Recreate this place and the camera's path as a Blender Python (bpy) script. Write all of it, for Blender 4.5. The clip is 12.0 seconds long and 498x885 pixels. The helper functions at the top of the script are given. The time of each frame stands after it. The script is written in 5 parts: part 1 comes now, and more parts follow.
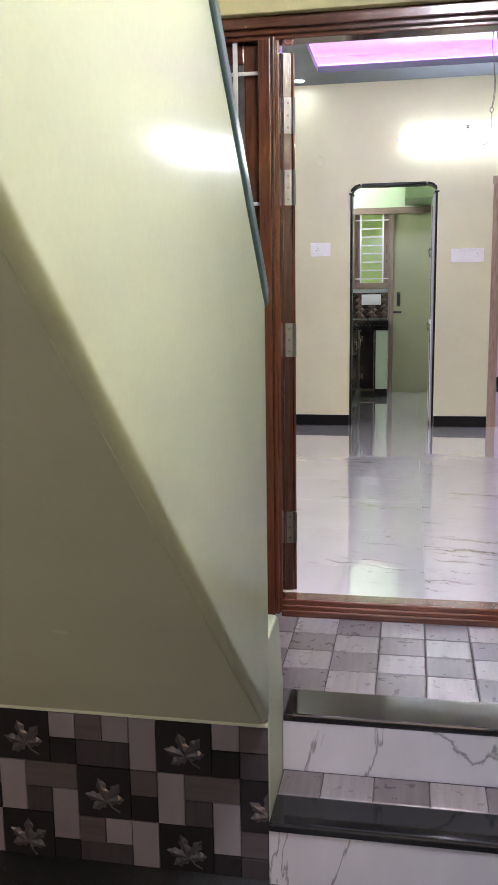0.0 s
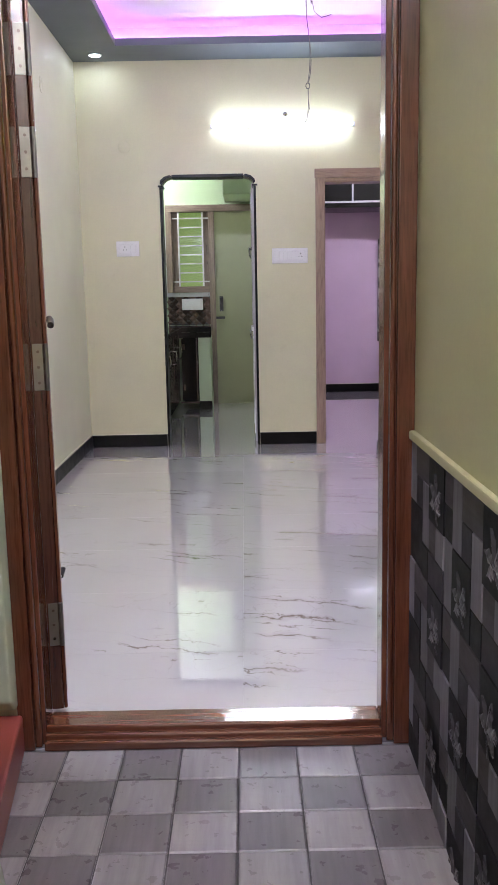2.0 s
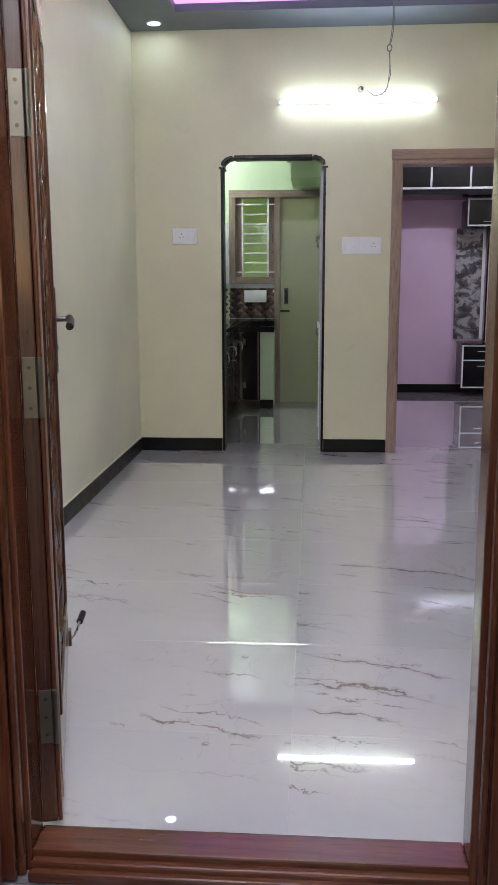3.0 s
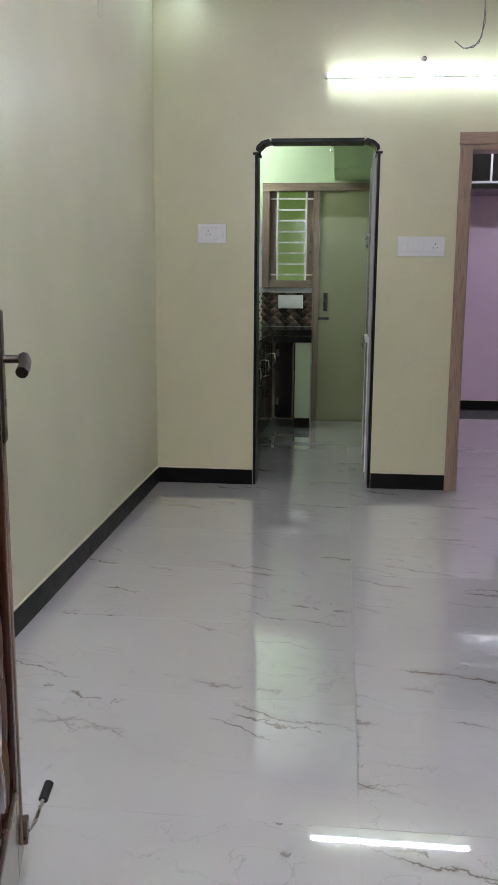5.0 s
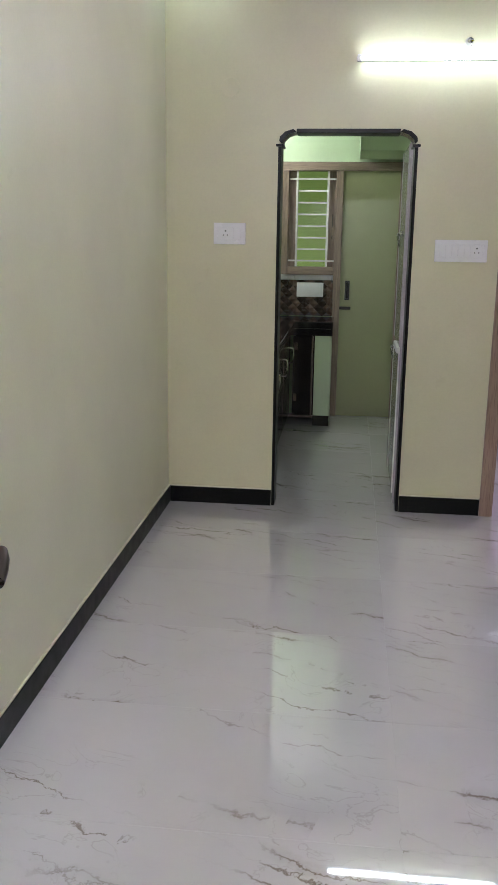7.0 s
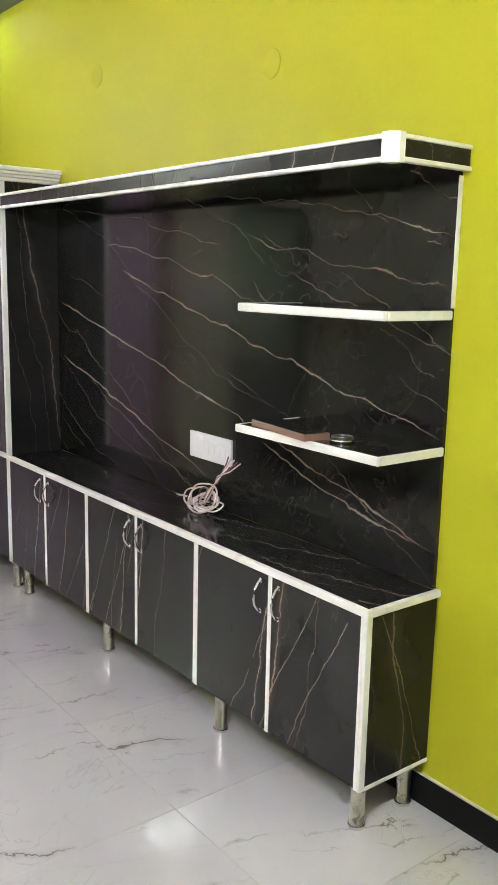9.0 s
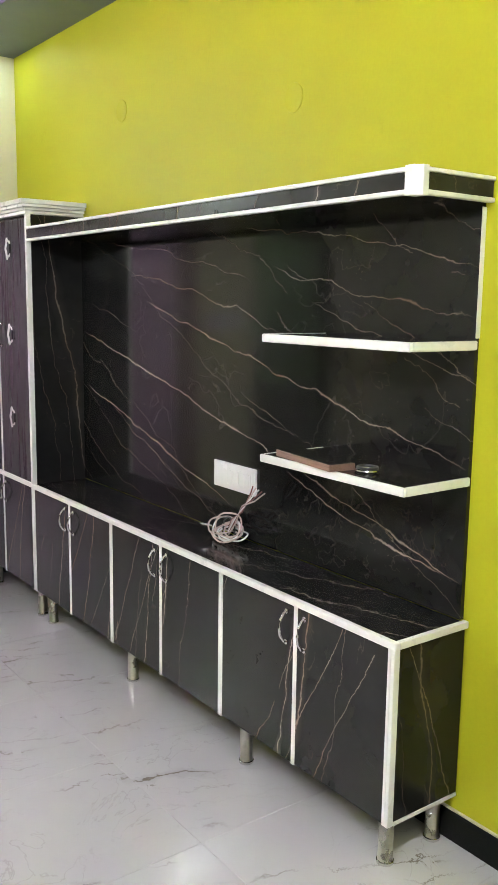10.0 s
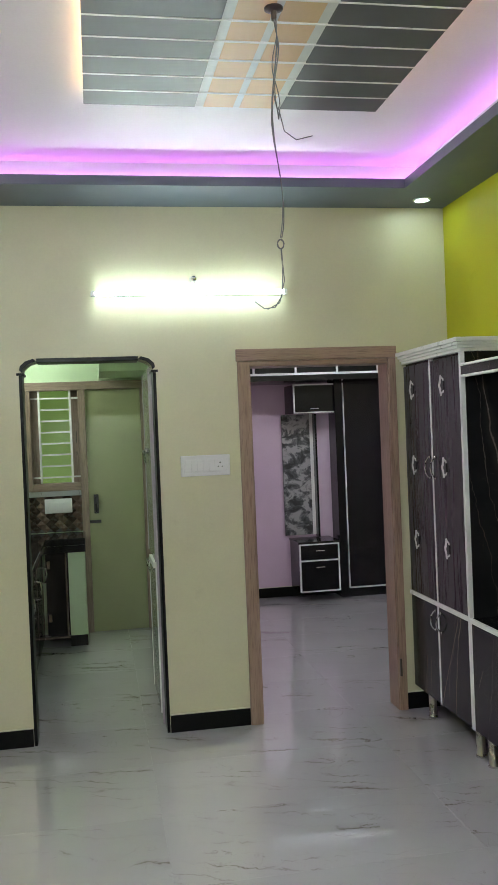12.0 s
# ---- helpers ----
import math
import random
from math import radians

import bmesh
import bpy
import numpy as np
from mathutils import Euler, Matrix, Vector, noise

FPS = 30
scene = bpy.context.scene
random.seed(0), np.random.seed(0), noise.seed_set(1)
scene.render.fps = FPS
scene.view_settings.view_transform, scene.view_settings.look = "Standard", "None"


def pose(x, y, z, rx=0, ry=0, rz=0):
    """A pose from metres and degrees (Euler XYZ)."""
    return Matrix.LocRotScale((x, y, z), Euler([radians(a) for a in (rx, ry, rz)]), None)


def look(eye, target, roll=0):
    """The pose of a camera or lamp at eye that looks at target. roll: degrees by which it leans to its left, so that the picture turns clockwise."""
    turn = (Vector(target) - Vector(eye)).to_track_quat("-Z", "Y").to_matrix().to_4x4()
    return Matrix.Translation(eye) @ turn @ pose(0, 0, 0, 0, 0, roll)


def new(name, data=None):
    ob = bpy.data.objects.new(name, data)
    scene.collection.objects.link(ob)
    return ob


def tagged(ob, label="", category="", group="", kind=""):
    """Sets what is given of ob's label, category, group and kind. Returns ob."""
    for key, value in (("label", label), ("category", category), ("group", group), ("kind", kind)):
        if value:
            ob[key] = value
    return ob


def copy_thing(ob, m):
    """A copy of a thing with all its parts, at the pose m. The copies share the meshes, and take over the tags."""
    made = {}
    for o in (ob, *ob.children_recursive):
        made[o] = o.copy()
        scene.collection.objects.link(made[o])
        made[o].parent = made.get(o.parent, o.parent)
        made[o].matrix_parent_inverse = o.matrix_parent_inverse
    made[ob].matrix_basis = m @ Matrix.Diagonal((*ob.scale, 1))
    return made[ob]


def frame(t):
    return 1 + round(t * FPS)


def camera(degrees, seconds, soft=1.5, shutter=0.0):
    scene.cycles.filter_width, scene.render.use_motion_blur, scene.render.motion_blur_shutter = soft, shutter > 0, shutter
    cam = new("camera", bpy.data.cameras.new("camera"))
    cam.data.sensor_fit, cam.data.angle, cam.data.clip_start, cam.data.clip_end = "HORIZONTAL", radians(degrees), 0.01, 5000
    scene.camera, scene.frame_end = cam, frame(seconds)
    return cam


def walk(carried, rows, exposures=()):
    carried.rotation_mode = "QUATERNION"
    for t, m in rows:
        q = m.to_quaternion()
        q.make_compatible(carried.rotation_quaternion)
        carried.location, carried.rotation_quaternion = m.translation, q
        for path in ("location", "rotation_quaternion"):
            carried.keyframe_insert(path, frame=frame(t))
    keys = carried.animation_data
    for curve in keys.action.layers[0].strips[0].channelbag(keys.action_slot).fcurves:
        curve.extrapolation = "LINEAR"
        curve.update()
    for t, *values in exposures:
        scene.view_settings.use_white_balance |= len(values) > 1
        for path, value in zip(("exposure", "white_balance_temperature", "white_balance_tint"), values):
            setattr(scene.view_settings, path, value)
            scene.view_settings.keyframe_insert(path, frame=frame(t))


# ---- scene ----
cam = camera(32.1, 12.0)

PATH = [
    (0, (1.131, -3.378, 1.169), (0.768, -1.441, 0.83), -0.8),
    (0.2, (1.157, -3.314, 1.176), (0.871, -1.365, 0.827), -1.2),
    (0.5, (1.195, -3.174, 1.179), (0.969, -1.217, 0.831), -0.8),
    (0.9, (1.249, -3.037, 1.195), (1.074, -1.076, 0.845), -0.5),
    (1, (1.253, -3.002, 1.198), (1.098, -1.039, 0.848), -0.2),
    (1.2, (1.265, -2.922, 1.198), (1.152, -0.956, 0.851), -0.2),
    (1.5, (1.245, -2.765, 1.206), (1.204, -0.793, 0.876), -0.3),
    (2, (1.233, -2.498, 1.177), (1.237, -0.526, 0.839), -1.1),
    (2.5, (1.253, -2.202, 1.188), (1.151, -0.237, 0.832), -1.1),
    (4.5, (1.191, -1.211, 1.215), (1.01, 0.747, 0.852), 0.5),
    (5, (1.134, -0.995, 1.246), (0.929, 0.961, 0.883), 0.4),
    (5.5, (1.094, -0.837, 1.362), (0.912, 1.12, 0.992), 0.2),
    (6, (1.096, -0.691, 1.392), (0.805, 1.247, 0.991), 1.3),
    (6.5, (1.089, -0.597, 1.512), (0.652, 1.301, 1.056), 1.4),
    (7, (1.015, -0.516, 1.538), (0.796, 1.416, 1.068), 0.8),
    (7.1, (0.999, -0.499, 1.543), (0.87, 1.442, 1.075), 0.4),
    (7.2, (0.989, -0.481, 1.548), (0.961, 1.462, 1.076), 0.3),
    (9, (1.115, -0.527, 1.569), (2.326, 1.02, 1.196), 1.3),
    (9.5, (1.12, -0.529, 1.571), (2.333, 1.022, 1.219), 1.2),
    (10, (1.104, -0.521, 1.587), (2.282, 1.064, 1.269), 0.8),
    (10.5, (1.093, -0.508, 1.592), (2.207, 1.128, 1.305), 0.4),
    (11, (1.095, -0.516, 1.606), (2.03, 1.241, 1.406), -1.5),
    (11.5, (1.062, -0.523, 1.639), (1.751, 1.352, 1.541), -2.7),
    (12, (0.984, -0.476, 1.641), (1.337, 1.493, 1.615), -2.3),
]

EXPOSURES = [(0, 1.65, 5900, 34), (1.5, 1.55, 5900, 35), (2.5, 1.15, 5850, 32), (4.5, 0.87, 5950, 22), (7.2, 1.0, 6080, 25), (9, 1.93, 6350, 18), (10.5, 1.93, 6300, 18), (11.5, 1.62, 6250, 14), (12, 0.97, 6150, 11)]
walk(cam, [(t, look(eye, target, roll)) for t, eye, target, roll in PATH], exposures=EXPOSURES)

# ---- world and light strengths ----
world = bpy.data.worlds.new("world")
scene.world = world
world.use_nodes = True
sky = world.node_tree.nodes.new("ShaderNodeTexSky")
sky.sky_type, sky.sun_disc = "NISHITA", False
sky.sun_elevation, sky.sun_rotation = radians(12), radians(160)
world.node_tree.links.new(sky.outputs["Color"], world.node_tree.nodes["Background"].inputs["Color"])
world.node_tree.nodes["Background"].inputs["Strength"].default_value = 0.05

TUBE, TUBE_SIDE, SOUTH_FILL, COVE, WARM, SPOT = 95.0, 8.5, 200.0, 4.8, 7.0, 32.0
PORCH, KITCHEN, BEDROOM = 150.0, 100.0, 92.0


# ---- materials ----
def shader(name, rough=0.5, metal=0.0, coat=0.0):
    m = bpy.data.materials.new(name)
    m.use_nodes = True
    b = m.node_tree.nodes["Principled BSDF"]
    b.inputs["Roughness"].default_value = rough
    b.inputs["Metallic"].default_value = metal
    b.inputs["Coat Weight"].default_value = coat
    b.inputs["Coat Roughness"].default_value = 0.08
    return m, m.node_tree, b


def add(nt, kind, **values):
    n = nt.nodes.new("ShaderNode" + kind)
    for key, value in values.items():
        n.inputs[key.replace("_", " ")].default_value = value
    return n


def ramp(nt, source, stops):
    r = nt.nodes.new("ShaderNodeValToRGB")
    el = r.color_ramp.elements
    while len(el) < len(stops):
        el.new(0.5)
    for e, (p, c) in zip(el, stops):
        e.position, e.color = p, (*c, 1) if len(c) == 3 else c
    nt.links.new(source, r.inputs["Fac"])
    return r.outputs["Color"]


def place(nt, scale=(1, 1, 1), turn=(0, 0, 0), shift=0.0, world_space=True):
    """Coordinates in metres; shift moves the pattern from object to object."""
    out = nt.nodes.new("ShaderNodeNewGeometry").outputs["Position"] if world_space else nt.nodes.new("ShaderNodeTexCoord").outputs["Object"]
    if shift:
        info = nt.nodes.new("ShaderNodeObjectInfo")
        mul = nt.nodes.new("ShaderNodeMath")
        mul.operation = "MULTIPLY"
        mul.inputs[1].default_value = shift
        nt.links.new(info.outputs["Random"], mul.inputs[0])
        va = nt.nodes.new("ShaderNodeVectorMath")
        nt.links.new(out, va.inputs[0])
        nt.links.new(mul.outputs[0], va.inputs[1])
        out = va.outputs[0]
    mp = nt.nodes.new("ShaderNodeMapping")
    mp.inputs["Scale"].default_value = scale
    mp.inputs["Rotation"].default_value = [radians(a) for a in turn]
    nt.links.new(out, mp.inputs["Vector"])
    return mp.outputs["Vector"]


def tex(nt, where, scale, detail=4.0, rough=0.55, warp=0.0):
    n = add(nt, "TexNoise", Scale=scale, Detail=detail, Roughness=rough, Distortion=warp)
    nt.links.new(where, n.inputs["Vector"])
    return n.outputs["Fac"]


def mix(nt, fac, a, b, mode="MIX"):
    n = nt.nodes.new("ShaderNodeMix")
    n.data_type, n.blend_type = "RGBA", mode
    for value, slot in ((fac, n.inputs[0]), (a, n.inputs[6]), (b, n.inputs[7])):
        if isinstance(value, bpy.types.NodeSocket):
            nt.links.new(value, slot)
        else:
            slot.default_value = value if not isinstance(value, tuple) else (*value, 1)
    return n.outputs[2]


def math_node(nt, op, a, b=0.0, clamp=False):
    n = nt.nodes.new("ShaderNodeMath")
    n.operation, n.use_clamp = op, clamp
    for value, slot in ((a, n.inputs[0]), (b, n.inputs[1])):
        if isinstance(value, bpy.types.NodeSocket):
            nt.links.new(value, slot)
        else:
            slot.default_value = value
    return n.outputs[0]


def relief(nt, b, height, strength=0.2, depth=0.002):
    n = add(nt, "Bump", Strength=strength, Distance=depth)
    nt.links.new(height, n.inputs["Height"])
    nt.links.new(n.outputs["Normal"], b.inputs["Normal"])


def scaled(c, k):
    return tuple(min(1.0, v * k) for v in c)


def paint(name, colour, rough=0.42, vary=0.06):
    """Rolled wall paint: cloudy tone, roller stipple, faint scuffs."""
    m, nt, b = shader(name, rough)
    w = place(nt)
    cloud = ramp(nt, tex(nt, w, 1.7, 3), [(0.3, scaled(colour, 1 - vary)), (0.7, scaled(colour, 1 + vary * 0.6))])
    fine = ramp(nt, tex(nt, w, 90, 2), [(0.35, (0.975, 0.975, 0.975)), (0.65, (1, 1, 1))])
    scuff = ramp(nt, tex(nt, w, 6, 8, 0.75), [(0.62, (1, 1, 1)), (0.8, (0.9, 0.89, 0.86))])
    c = mix(nt, 1.0, mix(nt, 1.0, cloud, fine, "MULTIPLY"), scuff, "MULTIPLY")
    nt.links.new(c, b.inputs["Base Color"])
    nt.links.new(math_node(nt, "ADD", math_node(nt, "MULTIPLY", tex(nt, w, 3, 4), 0.16), rough - 0.08), b.inputs["Roughness"])
    relief(nt, b, tex(nt, w, 160, 3), 0.05, 0.001)
    return m


def wood(name, dark, light, rough=0.3, along="z", coat=0.35, fine=1.0):
    m, nt, b = shader(name, rough, 0, coat)
    s = {"x": (0.7, 14, 14), "y": (14, 0.7, 14), "z": (14, 14, 0.7)}[along]
    w = place(nt, s, shift=7.0, world_space=False)
    g = tex(nt, w, 2.2 * fine, 8, 0.62, 0.9)
    c = ramp(nt, g, [(0.3, dark), (0.5, scaled([(p + q) / 2 for p, q in zip(dark, light)], 1)), (0.72, light)])
    pores = ramp(nt, tex(nt, w, 14 * fine, 3), [(0.34, (0.72, 0.68, 0.66)), (0.5, (1, 1, 1))])
    nt.links.new(mix(nt, 1.0, c, pores, "MULTIPLY"), b.inputs["Base Color"])
    nt.links.new(math_node(nt, "ADD", math_node(nt, "MULTIPLY", g, 0.2), rough - 0.1), b.inputs["Roughness"])
    relief(nt, b, g, 0.1, 0.001)
    return m


def plain(name, colour, rough=0.45, metal=0.0, coat=0.0, speck=0.05, scale=40):
    m, nt, b = shader(name, rough, metal, coat)
    w = place(nt, shift=3.0, world_space=False)
    c = ramp(nt, tex(nt, w, scale, 5), [(0.3, scaled(colour, 1 - speck * 2)), (0.7, scaled(colour, 1 + speck))])
    nt.links.new(c, b.inputs["Base Color"])
    nt.links.new(math_node(nt, "ADD", math_node(nt, "MULTIPLY", tex(nt, w, 12, 5), 0.2), max(0.02, rough - 0.1)), b.inputs["Roughness"])
    return m


def veins(nt, w, scale, thin, warp=1.2, detail=6):
    """Thin lines where a warped noise crosses its middle."""
    n = tex(nt, w, scale, detail, 0.5, warp)
    line = math_node(nt, "ABSOLUTE", math_node(nt, "SUBTRACT", n, 0.5))
    return math_node(nt, "SUBTRACT", 1.0, math_node(nt, "DIVIDE", line, thin, True), True)


def streaks(nt, where, spacing, width, wobble, seed, keep, jag=0.09, run_scale=2.2):
    """Long thin lines running along the local x axis, wavering, broken and of uneven strength."""
    sep = nt.nodes.new("ShaderNodeSeparateXYZ")
    nt.links.new(where, sep.inputs[0])
    slow = nt.nodes.new("ShaderNodeMapping")
    slow.inputs["Location"].default_value = (seed, seed * 1.7, seed * 0.6)
    nt.links.new(where, slow.inputs["Vector"])
    bend = math_node(nt, "MULTIPLY", math_node(nt, "SUBTRACT", tex(nt, slow.outputs[0], 1.3, 2), 0.5), wobble)
    kink = math_node(nt, "MULTIPLY", math_node(nt, "SUBTRACT", tex(nt, slow.outputs[0], 9.0, 6, 0.68), 0.5), wobble * jag)
    f = math_node(nt, "DIVIDE", math_node(nt, "ADD", sep.outputs[1], math_node(nt, "ADD", bend, kink)), spacing)
    row = math_node(nt, "FLOOR", f)
    off = math_node(nt, "ABSOLUTE", math_node(nt, "SUBTRACT", math_node(nt, "FRACT", f), 0.5))
    wn = nt.nodes.new("ShaderNodeTexWhiteNoise")
    wn.noise_dimensions = "1D"
    nt.links.new(math_node(nt, "ADD", row, seed), wn.inputs["W"])
    own = wn.outputs["Value"]
    comb = nt.nodes.new("ShaderNodeCombineXYZ")
    nt.links.new(sep.outputs[0], comb.inputs[0])
    nt.links.new(math_node(nt, "MULTIPLY", row, 7.31), comb.inputs[1])
    run = tex(nt, comb.outputs[0], run_scale, 3)
    swell = math_node(nt, "ADD", math_node(nt, "MULTIPLY", math_node(nt, "POWER", run, 3.0), 5.0), 0.35)
    line = math_node(nt, "SUBTRACT", 1.0, math_node(nt, "DIVIDE", off, math_node(nt, "MULTIPLY", swell, width / spacing), True), True)
    alive = math_node(nt, "GREATER_THAN", math_node(nt, "ADD", math_node(nt, "MULTIPLY", own, 0.5), math_node(nt, "MULTIPLY", run, 0.7)), keep)
    return math_node(nt, "MULTIPLY", math_node(nt, "MULTIPLY", line, alive), math_node(nt, "ADD", math_node(nt, "MULTIPLY", own, 0.6), 0.4))


def floor_marble(name):
    m, nt, b = shader(name, 0.05)
    w = place(nt, (1, 1, 1), (0, 0, 17), shift=40.0)
    w2 = place(nt, (1, 1, 1), shift=13.0)
    gate = ramp(nt, tex(nt, w2, 2.4, 3), [(0.49, (0, 0, 0)), (0.60, (1, 1, 1))])
    long_ = streaks(nt, w, 0.17, 0.0075, 0.34, 5.0, 0.60, 0.42, 6.0)
    fork = math_node(nt, "MULTIPLY", streaks(nt, w, 0.085, 0.0048, 0.36, 31.0, 0.66, 0.45, 8.0), 0.85)
    hair = math_node(nt, "MULTIPLY", math_node(nt, "MULTIPLY", veins(nt, w2, 3.0, 0.008, 2.2, 8), gate), 0.22)
    soft = math_node(nt, "MULTIPLY", streaks(nt, w, 0.17, 0.030, 0.34, 5.0, 0.60, 0.42, 6.0), 0.20)
    v = math_node(nt, "MULTIPLY", math_node(nt, "MAXIMUM", math_node(nt, "MAXIMUM", long_, fork), soft), math_node(nt, "ADD", math_node(nt, "MULTIPLY", gate, 0.95), 0.06))
    ground = ramp(nt, tex(nt, w, 1.1, 5), [(0.3, (0.52, 0.495, 0.505)), (0.7, (0.58, 0.555, 0.565))])
    nt.links.new(mix(nt, math_node(nt, "MINIMUM", math_node(nt, "MULTIPLY", math_node(nt, "MAXIMUM", v, hair), 1.4), 1.0), ground, (0.22, 0.18, 0.15)), b.inputs["Base Color"])
    b.inputs["Specular IOR Level"].default_value = 0.5
    b.inputs["Coat Weight"].default_value = 1.0
    b.inputs["Coat IOR"].default_value = 1.62
    b.inputs["Coat Roughness"].default_value = 0.012
    nt.links.new(ramp(nt, tex(nt, w2, 3, 6), [(0.3, (0.015, 0.015, 0.015)), (0.75, (0.035, 0.035, 0.035))]), b.inputs["Roughness"])
    return m


def black_marble(name, turn, across, rough=0.16, shift=9.0, base=0.011, gap=0.16, strong=0.85, sway=1.0, jag=0.3, run=2.2):
    """Black stone laminate: turn brings the run of the veins to x and their spacing to y."""
    m, nt, b = shader(name, rough)
    w = place(nt, (1, 1, 1), turn, shift=shift)
    tilt = nt.nodes.new("ShaderNodeMapping")
    tilt.inputs["Rotation"].default_value = (0, 0, radians(across))
    nt.links.new(w, tilt.inputs["Vector"])
    w2 = place(nt, (1, 1, 1), shift=5.0)
    a = streaks(nt, w, gap, 0.0034, 0.42 * sway, 3.0, 0.52, jag, run)
    c = streaks(nt, tilt.outputs[0], gap * 0.55, 0.0018, 0.30 * sway, 11.0, 0.62, jag, run)
    d = math_node(nt, "MULTIPLY", streaks(nt, w, gap * 0.4, 0.0014, 0.5 * sway, 23.0, 0.66, jag, run), 0.6)
    haze = math_node(nt, "MULTIPLY", streaks(nt, w, gap, 0.022, 0.42 * sway, 3.0, 0.52, jag, run), 0.09)
    crack = math_node(nt, "MULTIPLY", veins(nt, w2, 6.0, 0.008, 1.0, 8), math_node(nt, "MULTIPLY", math_node(nt, "GREATER_THAN", tex(nt, w2, 4.0, 3), 0.58), 0.12))
    amount = math_node(nt, "MAXIMUM", math_node(nt, "MAXIMUM", a, c), math_node(nt, "MAXIMUM", d, math_node(nt, "MAXIMUM", haze, crack)))
    tone = ramp(nt, tex(nt, w2, 2.6, 4), [(0.36, (0.34, 0.21, 0.14)), (0.64, (0.46, 0.38, 0.33))])
    ground = ramp(nt, tex(nt, w2, 4, 6), [(0.3, (base * 0.7, base * 0.7, base * 0.72)), (0.75, (base * 1.6, base * 1.5, base * 1.5))])
    nt.links.new(mix(nt, math_node(nt, "MULTIPLY", amount, strong), ground, tone), b.inputs["Base Color"])
    nt.links.new(math_node(nt, "ADD", math_node(nt, "MULTIPLY", tex(nt, w2, 5, 5), 0.1), rough - 0.05), b.inputs["Roughness"])
    return m


# the long veins of the wall panel: start along y, run, height at the start, fall, bend, half width, strength
LONG_VEINS = [
    (3.2, 1.14, 1.855, -0.07, -0.09, 0.0026, 0.55),
    (2.1, 1.09, 1.857, -0.07, -0.08, 0.003, 0.75),
    (2.97, 1.13, 1.696, -0.08, -0.1, 0.003, 0.7),
    (1.94, 0.91, 1.714, -0.23, 0.07, 0.003, 0.6),
    (2.82, 1.79, 1.584, -0.27, 0.01, 0.005, 0.95),
    (3.43, 2.4, 1.436, -0.24, -0.01, 0.0055, 0.9),
    (3.41, 1.25, 1.169, -0.27, -0.02, 0.006, 1.0),
    (1.72, 0.7, 1.597, -0.34, 0.04, 0.003, 0.55),
    (3.37, 0.48, 1.574, -0.24, 0.0, 0.002, 0.5),
    (2.12, 0.33, 1.267, -0.44, 0.0, 0.002, 0.6),
    (1.83, 0.74, 0.995, -0.43, 0.26, 0.006, 1.0),
    (3.45, 0.31, 0.868, -0.47, 0.0, 0.002, 0.5),
    (3.18, 0.92, 1.106, -0.44, 0.05, 0.003, 0.6),
]


